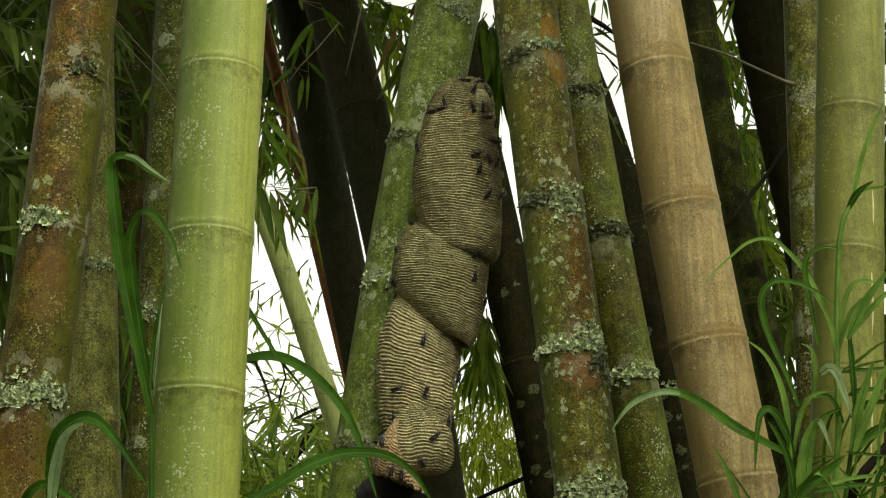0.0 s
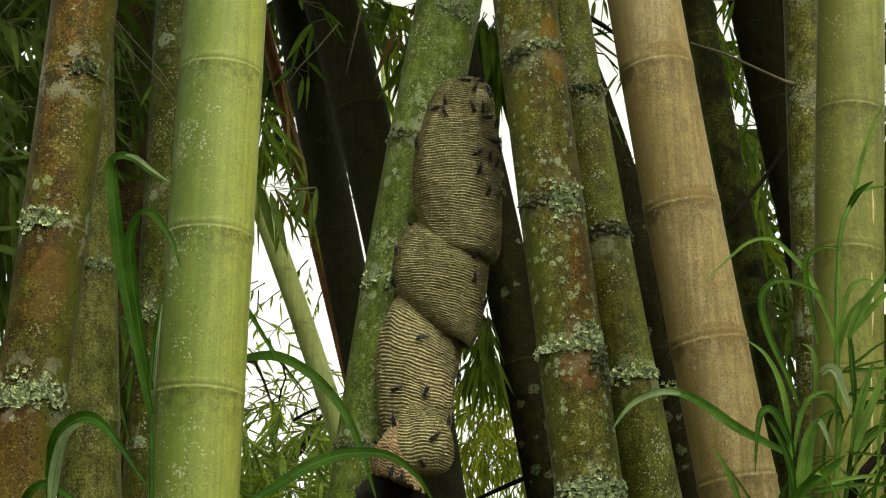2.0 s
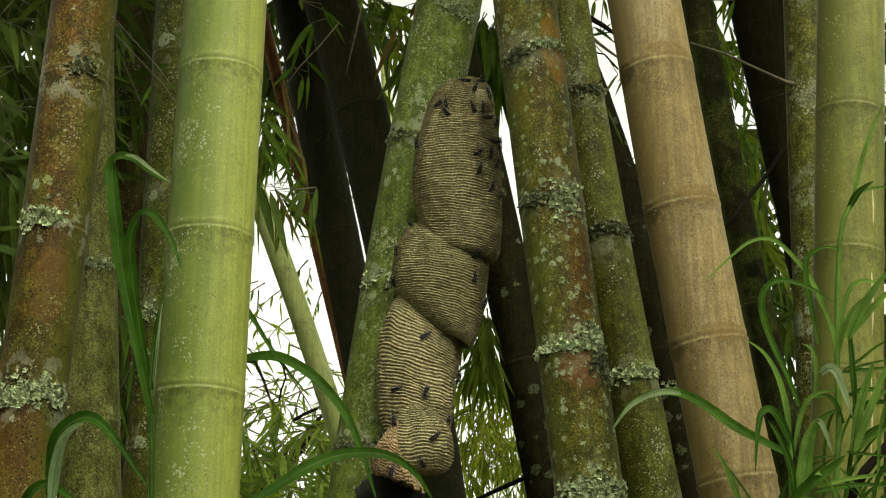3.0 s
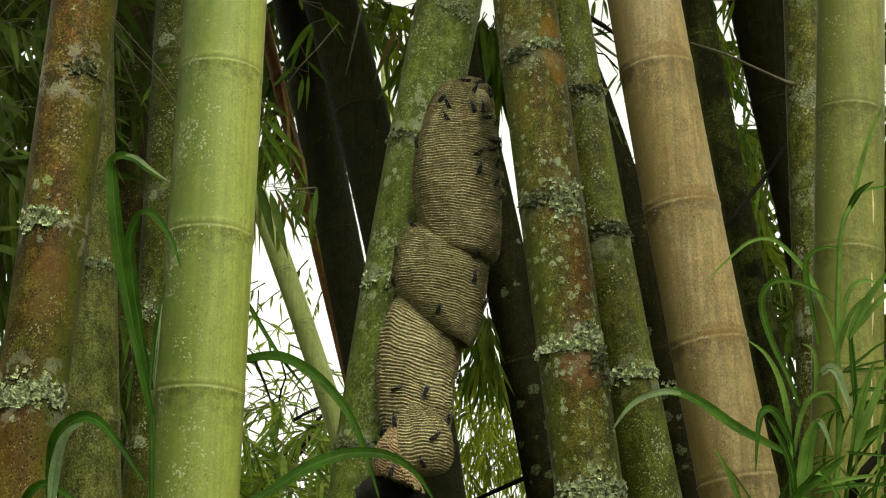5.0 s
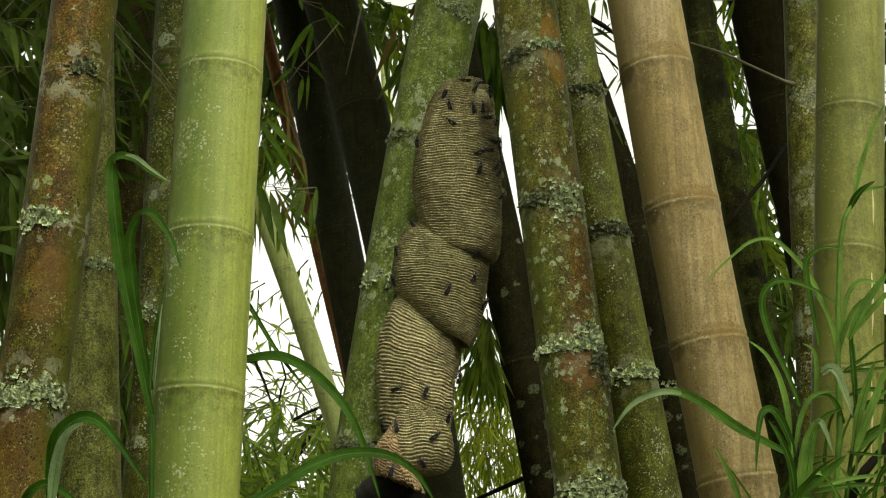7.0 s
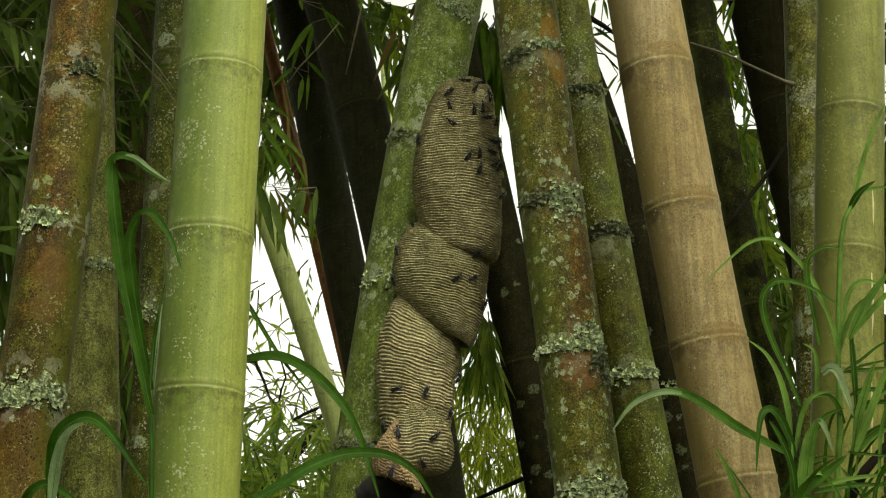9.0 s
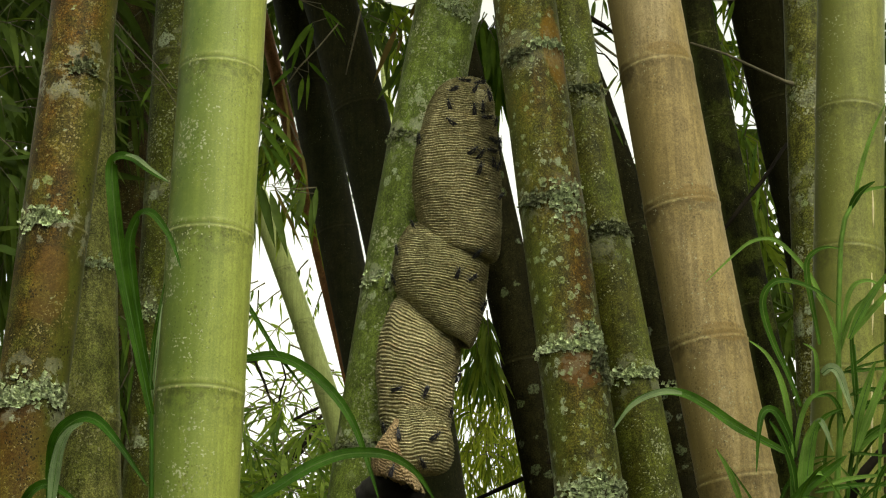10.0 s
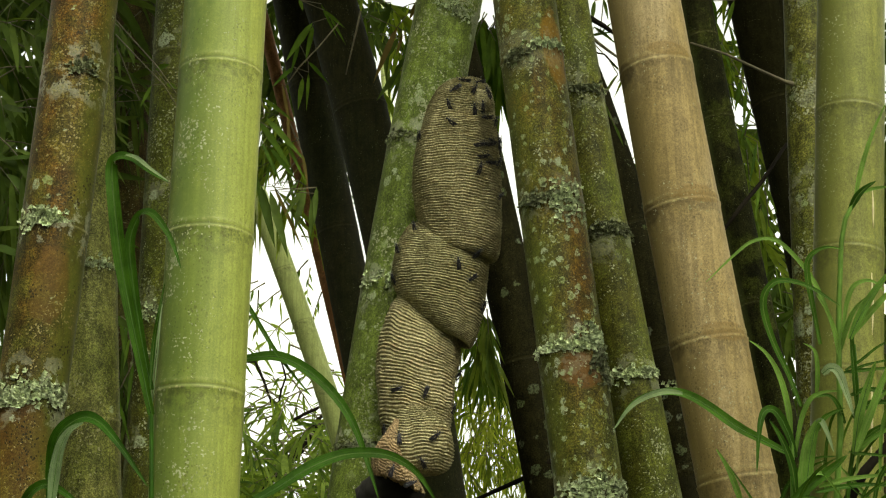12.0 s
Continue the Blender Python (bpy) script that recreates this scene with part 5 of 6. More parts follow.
    blade(g, [(0.4254, 1.940, 1.6222), (0.4294, 1.933, 1.6625), (0.4371, 1.927, 1.6990), (0.4447, 1.920, 1.7125)], 0.0139, Y)
    blade(g, [(0.4398, 1.930, 1.7079), (0.4446, 1.923, 1.7105), (0.4494, 1.917, 1.6956), (0.4541, 1.910, 1.6714)], 0.0087, M_BLADE_PALE)
    blade(g, [(0.4022, 1.920, 1.6136), (0.4258, 1.913, 1.6335), (0.4478, 1.907, 1.6495), (0.4672, 1.900, 1.6655)], 0.0158, M_BLADE)
    blade(g, [(0.4475, 1.950, 1.7481), (0.4493, 1.943, 1.7744), (0.4462, 1.937, 1.7994), (0.4317, 1.930, 1.8075)], 0.0065, Y)
    blade(g, [(0.4829, 1.930, 1.6753), (0.4914, 1.923, 1.7201), (0.5034, 1.917, 1.7569), (0.5117, 1.910, 1.7801)], 0.0127, Y)
    blade(g, [(0.4830, 1.920, 1.6734), (0.4992, 1.913, 1.7138), (0.5153, 1.907, 1.7518), (0.5327, 1.900, 1.7886)], 0.0113, Y)
    blade(g, [(0.4925, 1.950, 1.6860), (0.5116, 1.940, 1.7031), (0.5409, 1.930, 1.7147)], 0.0087, M_BLADE)
    blade(g, [(0.4876, 1.950, 1.6751), (0.5081, 1.940, 1.6936), (0.5406, 1.930, 1.7106)], 0.0081, Y)
    blade(g, [(0.4812, 1.950, 1.6792), (0.4999, 1.940, 1.6746), (0.5337, 1.930, 1.6693)], 0.0048, M_BLADE)
    blade(g, [(0.4297, 1.910, 1.6238), (0.4613, 1.903, 1.6292), (0.4925, 1.897, 1.6306), (0.5230, 1.890, 1.6269)], 0.0070, M_BLADE)
    blade(g, [(0.4364, 1.920, 1.6321), (0.4702, 1.910, 1.6396), (0.5271, 1.900, 1.6444)], 0.0071, Y)
    blade(g, [(0.4225, 1.950, 1.6683), (0.4394, 1.943, 1.6997), (0.4541, 1.937, 1.7189), (0.4762, 1.930, 1.7284)], 0.0094, M_BLADE)
    blade(g, [(0.4160, 1.940, 1.6222), (0.4209, 1.933, 1.6558), (0.4270, 1.927, 1.6882), (0.4379, 1.920, 1.7112)], 0.0107, Y)
    blade(g, [(0.4112, 1.930, 1.6192), (0.4070, 1.923, 1.6566), (0.3957, 1.917, 1.6875), (0.3812, 1.910, 1.7090)], 0.0106, M_BLADE)
    blade(g, [(0.4571, 1.920, 1.6268), (0.4461, 1.913, 1.6415), (0.4344, 1.907, 1.6456), (0.4182, 1.900, 1.6391)], 0.0071, Y)
    blade(g, [(0.4797, 1.950, 1.7135), (0.4703, 1.943, 1.7355), (0.4587, 1.937, 1.7450), (0.4421, 1.930, 1.7407)], 0.0068, M_BLADE)
    blade(g, [(0.4785, 1.950, 1.7901), (0.4740, 1.943, 1.8238), (0.4647, 1.937, 1.8490), (0.4510, 1.930, 1.8700)], 0.0065, Y)
    blade(g, [(0.4810, 1.950, 1.8043), (0.4899, 1.943, 1.8338), (0.5009, 1.937, 1.8547), (0.5198, 1.930, 1.8700)], 0.0074, Y)
    blade(g, [(0.4891, 1.950, 1.7481), (0.5070, 1.943, 1.7535), (0.5253, 1.937, 1.7492), (0.5429, 1.930, 1.7380)], 0.0081, M_BLADE)
    blade(g, [(0.4897, 1.950, 1.7204), (0.5082, 1.943, 1.7355), (0.5256, 1.937, 1.7367), (0.5458, 1.930, 1.7325)], 0.0095, M_BLADE)
    blade(g, [(0.2825, 1.925, 1.7444), (0.2631, 1.920, 1.7453), (0.2408, 1.915, 1.7387), (0.2183, 1.910, 1.7239), (0.1970, 1.905, 1.6959)], 0.0094, M_BLADE_PALE, "pale_underside")
    rnd = random.Random(5)
    for _ in range(40):
        x = rnd.choice((0.395, 0.41, 0.465, 0.47, 0.50, 0.53)) + rnd.uniform(-0.02, 0.02)
        z = rnd.uniform(1.44, 1.66) if x > 0.45 else rnd.uniform(1.44, 1.56)
        y = 1.95 + rnd.uniform(-0.08, 0.05)
        s = rnd.choice((-1, 1, 1))
        L, H = rnd.uniform(0.02, 0.09), rnd.uniform(0.05, 0.13)
        b = (x + s * 0.2 * L, y, z + 0.6 * H)
        c = (x + s * 0.55 * L, y - 0.02, z + 0.95 * H)
        d = (x + s * L, y - 0.04, z + H * rnd.uniform(0.9, 1.3))
        blade(g, [(x, y, z), b, c, d], rnd.uniform(0.003, 0.009), rnd.choice((Y, M_BLADE)), face=(rnd.uniform(-0.4, 0.4), -1, rnd.uniform(0, 0.6)), seg=10)
    return g


GRASS_RIGHT = right_grass()


# ---- wasps ----
def ball(sx, sy, sz, at, rings=8, seg=12, taper=0.0, bend=0.0):
    verts, faces = [], []
    for i in range(rings + 1):
        b = math.pi * i / rings
        for j in range(seg):
            a = 2 * math.pi * j / seg
            q = 1 - taper * math.cos(b)
            x = math.cos(b)
            verts.append((at[0] + sx * x, at[1] + sy * q * math.sin(b) * math.cos(a), at[2] + sz * q * math.sin(b) * math.sin(a) + bend * x * x))
    for i in range(rings):
        for j in range(seg):
            a, b = i * seg + j, i * seg + (j + 1) % seg
            faces.append((a, b, b + seg, a + seg))
    return verts, faces


def make_wasp():
    """A blue-black swarm-founding wasp, head towards +x, standing on z = 0."""
    w = thing("wasp", (0, 0, 0), "blue-black paper wasp with folded smoky wings on the nest", "wasp", "wasps on the nest")
    mm = 0.001
    head = part("head", mesh_of("head", *ball(1.5 * mm, 2.0 * mm, 1.7 * mm, (9.0 * mm, 0, 3.4 * mm)), M_WASP), w)
    part("thorax", mesh_of("thorax", *ball(3.6 * mm, 2.2 * mm, 2.3 * mm, (4.2 * mm, 0, 4.0 * mm), taper=0.1), M_WASP), w)
    part("waist", mesh_of("waist", *tube([(1.4 * mm, 0, 3.6 * mm), (-0.8 * mm, 0, 3.9 * mm), (-2.2 * mm, 0, 3.6 * mm)], [0.5 * mm, 0.45 * mm, 0.9 * mm], 8), M_WASP), w)
    part("abdomen", mesh_of("abdomen", *ball(4.6 * mm, 2.3 * mm, 2.2 * mm, (-5.6 * mm, 0, 3.2 * mm), 10, 14, -0.15, -0.8 * mm), M_WASP), w)
    for s in (-1, 1):
        verts, faces = [], []
        for i in range(9):
            t = i / 8
            x = (5.5 - 15.5 * t) * mm
            half = (0.25 + 0.95 * math.sin(math.pi * min(1, 0.1 + 0.9 * t)) ** 0.8) * mm
            y = s * (1.0 + 1.9 * t) * mm
            z = (6.0 + 0.7 * math.sin(math.pi * t) - 1.4 * t) * mm
            for q, dz in ((-1, 0.0), (0, 0.25 * mm), (1, 0.0)):
                for lay in (0, 1):
                    verts.append((x, y + q * half, z + dz - lay * 0.12 * mm))
        for i in range(8):
            for q in range(2):
                a = i * 6 + q * 2
                faces += [(a, a + 2, a + 8, a + 6), (a + 1, a + 7, a + 9, a + 3)]
        part("wing", mesh_of("wing", verts, faces, M_WING), w, "smoky folded wing")
        for x0, x1, x2, reach in ((6.2, 8.2, 10.2, 6.4), (4.4, 4.0, 3.2, 7.4), (2.6, -1.0, -4.4, 7.6)):
            pts = [(x0 * mm, s * 1.4 * mm, 2.9 * mm), ((x0 + x1) / 2 * mm, s * 3.6 * mm, 4.6 * mm), (x1 * mm, s * reach * 0.75 * mm, 2.4 * mm), (x2 * mm, s * reach * mm, 0.1 * mm)]
            part("leg", mesh_of("leg", *tube(pts, [0.55 * mm, 0.5 * mm, 0.4 * mm, 0.28 * mm], 6), M_WASP), w)
        pts = [(10.0 * mm, s * 0.7 * mm, 4.2 * mm), (11.6 * mm, s * 1.6 * mm, 5.2 * mm), (14.4 * mm, s * 3.2 * mm, 4.2 * mm)]
        part("antenna", mesh_of("antenna", *tube(pts, [0.32 * mm, 0.3 * mm, 0.22 * mm], 6), M_WASP), head)
    return w


def stand(p, n, heading):
    """The pose of a wasp on the paper at p, with the normal n; heading in degrees, 0 towards +x, 90 upwards."""
    n = Vector(n).normalized()
    a = radians(heading)
    ahead = Vector((math.cos(a), -0.309 * math.sin(a), 0.951 * math.sin(a)))
    ahead = (ahead - n * ahead.dot(n)).normalized()
    m = Matrix((ahead, n.cross(ahead), n)).transposed().to_4x4()
    return Matrix.Translation(Vector(p) - n * 0.0004) @ m


WASP = make_wasp()
FIRST = []


def wasp_at(m):
    if not FIRST:
        WASP.matrix_basis = m
        FIRST.append(WASP)
        return WASP
    return copy_thing(WASP, m)


W_A = wasp_at(stand((-0.01684, 2.366, 2.293), (-0.418, -0.681, -0.601), 200))
W_B = wasp_at(stand((0.003476, 2.36, 2.306), (-0.297, -0.831, -0.471), 100))
W_C = wasp_at(stand((-0.001554, 2.361, 2.296), (-0.265, -0.774, -0.575), 20))
wasp_at(stand((0.03463, 2.377, 2.351), (-0.0278, -0.806, -0.592), 170))
W_E = wasp_at(stand((0.05651, 2.39, 2.354), (0.306, -0.822, -0.48), 190))
W_F = wasp_at(stand((0.04667, 2.365, 2.328), (0.108, -0.871, -0.48), 60))
W_G = wasp_at(stand((0.06924, 2.385, 2.334), (0.412, -0.885, -0.218), 120))
W_H = wasp_at(stand((0.04519, 2.352, 2.294), (0.176, -0.825, -0.537), 110))
wasp_at(stand((0.06037, 2.362, 2.298), (0.246, -0.829, -0.503), 90))
wasp_at(stand((0.06757, 2.365, 2.284), (0.494, -0.608, -0.622), 170))
W_K = wasp_at(stand((0.08048, 2.385, 2.281), (0.54, -0.531, -0.653), 100))
W_L = wasp_at(stand((0.07717, 2.371, 2.247), (0.438, -0.544, -0.716), 150))
wasp_at(stand((0.08559, 2.379, 2.244), (0.6985, -0.6233, -0.3517), 100))
W_N = wasp_at(stand((0.04985, 2.347, 2.215), (0.233, -0.773, -0.59), 20))
W_O = wasp_at(stand((0.06876, 2.357, 2.211), (0.469, -0.633, -0.616), 120))
W_P = wasp_at(stand((0.08125, 2.372, 2.213), (0.611, -0.562, -0.557), 80))
W_Q = wasp_at(stand((0.05422, 2.346, 2.191), (0.334, -0.78, -0.53), 75))
W_T = wasp_at(stand((-0.03725, 2.373, 2.238), (-0.657, -0.512, -0.554), 80))
W_U = wasp_at(stand((0.06683, 2.353, 2.153), (0.375, -0.762, -0.528), 60))
W_V = wasp_at(stand((0.08333, 2.376, 2.157), (0.516, -0.542, -0.663), 30))
W_W = wasp_at(stand((0.04992, 2.359, 2.061), (0.204, -0.538, -0.818), 60))
W_X = wasp_at(stand((0.04535, 2.357, 2.023), (0.438, -0.689, -0.578), 80))
W_Y = wasp_at(stand((-0.02768, 2.35, 1.923), (-0.107, -0.972, -0.207), 75))
W_Z = wasp_at(stand((-0.04471, 2.409, 2.124), (-0.592, -0.695, -0.408), 150))
W_AA = wasp_at(stand((-0.06831, 2.389, 2.074), (-0.649, -0.487, -0.584), 80))
W_AB = wasp_at(stand((-0.07177, 2.387, 2.023), (-0.635, -0.362, -0.683), 80))
W_AC = wasp_at(stand((0.0595, 2.386, 1.991), (0.653, -0.458, -0.603), 80))
wasp_at(stand((-0.06691, 2.353, 1.851), (-0.386, -0.819, -0.425), 20))
W_AE = wasp_at(stand((-0.02531, 2.352, 1.846), (0.128, -0.935, -0.331), 250))
W_AF = wasp_at(stand((-0.07071, 2.364, 1.808), (-0.229, -0.946, -0.231), 100))
wasp_at(stand((-0.01283, 2.333, 1.777), (0.378, -0.872, -0.312), 30))
W_AH = wasp_at(stand((-0.02984, 2.34, 1.741), (-0.00628, -0.761, -0.649), 110))
W_AI = wasp_at(stand((-0.07299, 2.329, 1.726), (0.0534, -0.989, -0.138), 75))
W_AJ = wasp_at(stand((-0.05888, 2.33, 1.721), (-0.00647, -0.99, -0.139), 85))
W_AK = wasp_at(stand((0.02114, 2.376, 1.874), (0.6115, -0.7368, -0.2884), 70))
W_AL = wasp_at(stand((0.005175, 2.359, 1.801), (0.448, -0.757, -0.475), 75))
W_AM = wasp_at(stand((-0.08731, 2.339, 1.772), (-0.0592, -0.998, 0.0153), 90))
W_AN = wasp_at(stand((0.08111, 2.411, 2.2), (0.9, 0.4, 0), 90))


def motions():
    walk(W_A, [(0, stand((-0.01684, 2.366, 2.293), (-0.418, -0.681, -0.601), 200)),
        (2, stand((-0.01106, 2.362, 2.297), (-0.386, -0.739, -0.553), 200)),
        (3, stand((-0.006046, 2.365, 2.305), (-0.425, -0.784, -0.453), 210)),
        (5, stand((-0.001494, 2.367, 2.314), (-0.317, -0.737, -0.597), 230)),
        (6, stand((0.001887, 2.365, 2.316), (-0.358, -0.827, -0.434), 240)),
        (7, stand((0.00371, 2.365, 2.321), (-0.351, -0.757, -0.552), 240)),
        (9, stand((0.01044, 2.362, 2.324), (-0.304, -0.854, -0.423), 215)),
        (9.5, stand((0.01414, 2.367, 2.33), (-0.282, -0.751, -0.597), 215)),
        (11, stand((0.01993, 2.363, 2.33), (-0.295, -0.873, -0.389), 210)),
        (12, stand((0.02095, 2.363, 2.331), (-0.153, -0.924, -0.351), 210))])
    walk(W_B, [(0, stand((0.003476, 2.36, 2.306), (-0.297, -0.831, -0.471), 100)),
        (2, stand((0.004701, 2.36, 2.306), (-0.279, -0.833, -0.477), 100)),
        (3, stand((0.005772, 2.356, 2.302), (-0.282, -0.829, -0.483), 95)),
        (5, stand((0.008526, 2.354, 2.302), (-0.337, -0.786, -0.519), 110)),
        (6, stand((0.01091, 2.354, 2.302), (-0.26, -0.773, -0.579), 110)),
        (7, stand((0.01122, 2.354, 2.298), (-0.249, -0.889, -0.384), 100)),
        (12, stand((0.01078, 2.355, 2.3), (-0.259, -0.745, -0.615), 105))])
    walk(W_C, [(0, stand((-0.001554, 2.361, 2.296), (-0.265, -0.774, -0.575), 20)),
        (1, stand((0.001944, 2.357, 2.291), (-0.298, -0.836, -0.461), 60)),
        (2, stand((0.004215, 2.353, 2.286), (-0.288, -0.784, -0.55), 110)),
        (3, stand((0.005262, 2.351, 2.287), (-0.28, -0.863, -0.42), 130)),
        (5, stand((0.007123, 2.35, 2.277), (-0.261, -0.757, -0.6), 120)),
        (6, stand((0.01146, 2.347, 2.271), (-0.186, -0.827, -0.53), 135)),
        (7, stand((0.01365, 2.346, 2.268), (-0.102, -0.753, -0.65), 140)),
        (12, stand((0.01365, 2.346, 2.268), (-0.102, -0.753, -0.65), 140))])
    walk(W_E, [(0, stand((0.05651, 2.39, 2.354), (0.306, -0.822, -0.48), 190)),
        (3, stand((0.05692, 2.391, 2.355), (0.333, -0.831, -0.446), 188)),
        (7, stand((0.0587, 2.386, 2.351), (0.313, -0.768, -0.559), 184)),
        (12, stand((0.05723, 2.39, 2.354), (0.237, -0.789, -0.567), 186))])
    walk(W_F, [(0, stand((0.04667, 2.365, 2.328), (0.108, -0.871, -0.48), 60)),
        (3, stand((0.04803, 2.368, 2.332), (0.172, -0.816, -0.553), 60)),
        (9, stand((0.0488, 2.368, 2.332), (0.177, -0.849, -0.499), 55)),
        (12, stand((0.04743, 2.365, 2.328), (0.0943, -0.878, -0.47), 62))])
    walk(W_G, [(0, stand((0.06924, 2.385, 2.334), (0.412, -0.885, -0.218), 120)),
        (1, stand((0.07059, 2.386, 2.337), (0.556, -0.766, -0.322), 120)),
        (3, stand((0.06981, 2.369, 2.322), (0.324, -0.943, -0.0714), 100)),
        (6, stand((0.07232, 2.392, 2.337), (0.517, -0.693, -0.502), 110)),
        (9, stand((0.07105, 2.365, 2.318), (0.354, -0.909, -0.222), 100)),
        (12, stand((0.06958, 2.369, 2.323), (0.329, -0.919, -0.218), 110))])
    walk(W_H, [(0, stand((0.04519, 2.352, 2.294), (0.176, -0.825, -0.537), 110)),
        (5, stand((0.0462, 2.353, 2.294), (0.146, -0.9, -0.41), 110)),
        (9, stand((0.04724, 2.352, 2.29), (0.167, -0.825, -0.541), 95)),
        (12, stand((0.04803, 2.352, 2.29), (0.198, -0.806, -0.557), 95))])
    walk(W_K, [(0, stand((0.08048, 2.385, 2.281), (0.54, -0.531, -0.653), 100)),
        (6, stand((0.08155, 2.387, 2.284), (0.523, -0.442, -0.729), 105)),
        (12, stand((0.07972, 2.386, 2.283), (0.538, -0.532, -0.654), 95))])
    walk(W_L, [(0, stand((0.07717, 2.371, 2.247), (0.438, -0.544, -0.716), 150)),
        (9, stand((0.07717, 2.371, 2.247), (0.438, -0.544, -0.716), 150)),
        (11, stand((0.07618, 2.371, 2.249), (0.504, -0.636, -0.584), 140)),
        (12, stand((0.07519, 2.368, 2.245), (0.518, -0.521, -0.679), 140))])
    walk(W_N, [(0, stand((0.04985, 2.347, 2.215), (0.233, -0.773, -0.59), 20)),
        (1, stand((0.05124, 2.345, 2.217), (0.275, -0.714, -0.644), 28)),
        (2, stand((0.05278, 2.348, 2.219), (0.25, -0.698, -0.671), 35)),
        (5, stand((0.05491, 2.347, 2.22), (0.225, -0.657, -0.72), 40)),
        (7, stand((0.05606, 2.347, 2.22), (0.287, -0.637, -0.716), 20)),
        (8, stand((0.05541, 2.347, 2.217), (0.232, -0.671, -0.705), 60)),
        (9, stand((0.05468, 2.346, 2.217), (0.252, -0.633, -0.732), 95)),
        (10, stand((0.05577, 2.348, 2.216), (0.279, -0.647, -0.709), 60)),
        (11, stand((0.05547, 2.35, 2.215), (0.262, -0.674, -0.691), 5)),
        (12, stand((0.06023, 2.353, 2.215), (0.329, -0.669, -0.667), 0))])
    walk(W_O, [(0, stand((0.06876, 2.357, 2.211), (0.469, -0.633, -0.616), 120)),
        (1, stand((0.07012, 2.357, 2.212), (0.445, -0.626, -0.64), 110)),
        (2, stand((0.06998, 2.361, 2.215), (0.469, -0.629, -0.62), 100)),
        (3, stand((0.07105, 2.36, 2.221), (0.51, -0.603, -0.614), 95)),
        (4, stand((0.0724, 2.365, 2.227), (0.518, -0.588, -0.621), 130)),
        (5, stand((0.07348, 2.365, 2.231), (0.497, -0.563, -0.661), 170)),
        (7, stand((0.06934, 2.36, 2.228), (0.451, -0.546, -0.706), 170)),
        (9, stand((0.07422, 2.367, 2.227), (0.543, -0.573, -0.613), 150)),
        (10, stand((0.07505, 2.365, 2.229), (0.497, -0.535, -0.683), 155)),
        (11, stand((0.07337, 2.367, 2.236), (0.514, -0.617, -0.596), 172)),
        (12, stand((0.06857, 2.359, 2.237), (0.473, -0.676, -0.565), 178))])
    walk(W_P, [(0, stand((0.08125, 2.372, 2.213), (0.611, -0.562, -0.557), 80)),
        (5, stand((0.08156, 2.375, 2.212), (0.61, -0.487, -0.625), 80)),
        (6, stand((0.08099, 2.375, 2.211), (0.559, -0.521, -0.646), 60)),
        (7, stand((0.07927, 2.372, 2.205), (0.623, -0.578, -0.528), 40)),
        (9, stand((0.07763, 2.366, 2.207), (0.545, -0.583, -0.603), 20)),
        (9.8, stand((0.07593, 2.364, 2.207), (0.543, -0.599, -0.588), 90)),
        (10.6, stand((0.0744, 2.363, 2.209), (0.452, -0.607, -0.654), 150)),
        (11, stand((0.07381, 2.363, 2.209), (0.46, -0.597, -0.658), 170)),
        (12, stand((0.0727, 2.36, 2.207), (0.525, -0.658, -0.54), 170))])
    walk(W_Q, [(0, stand((0.05422, 2.346, 2.191), (0.334, -0.78, -0.53), 75)),
        (6, stand((0.05422, 2.346, 2.191), (0.334, -0.78, -0.53), 75)),
        (12, stand((0.05422, 2.346, 2.191), (0.334, -0.78, -0.53), 74))])
    walk(W_T, [(0, stand((-0.03725, 2.373, 2.238), (-0.657, -0.512, -0.554), 80)),
        (5, stand((-0.03824, 2.377, 2.245), (-0.588, -0.515, -0.625), 78)),
        (9, stand((-0.03504, 2.373, 2.247), (-0.65, -0.569, -0.503), 70)),
        (12, stand((-0.03404, 2.376, 2.255), (-0.582, -0.569, -0.581), 75))])
    walk(W_U, [(0, stand((0.06683, 2.353, 2.153), (0.375, -0.762, -0.528), 60)),
        (2, stand((0.06762, 2.354, 2.158), (0.367, -0.734, -0.572), 75)),
        (3, stand((0.07183, 2.359, 2.166), (0.471, -0.619, -0.629), 75)),
        (5, stand((0.07919, 2.367, 2.177), (0.514, -0.508, -0.692), 75)),
        (6, stand((0.08208, 2.37, 2.186), (0.563, -0.44, -0.7), 80)),
        (7, stand((0.08302, 2.376, 2.195), (0.592, -0.427, -0.683), 80)),
        (9, stand((0.08373, 2.376, 2.205), (0.612, -0.451, -0.65), 85)),
        (12, stand((0.08322, 2.378, 2.212), (0.581, -0.466, -0.668), 85))])
    walk(W_V, [(0, stand((0.08333, 2.376, 2.157), (0.516, -0.542, -0.663), 30)),
        (2, stand((0.08309, 2.372, 2.158), (0.594, -0.533, -0.602), 45)),
        (3, stand((0.08333, 2.376, 2.157), (0.516, -0.542, -0.663), 40)),
        (5, stand((0.08435, 2.382, 2.158), (0.599, -0.48, -0.641), 30)),
        (12, stand((0.08333, 2.376, 2.157), (0.516, -0.542, -0.663), 35))])
    walk(W_W, [(0, stand((0.04992, 2.359, 2.061), (0.204, -0.538, -0.818), 60)),
        (12, stand((0.04992, 2.359, 2.061), (0.204, -0.538, -0.818), 62))])
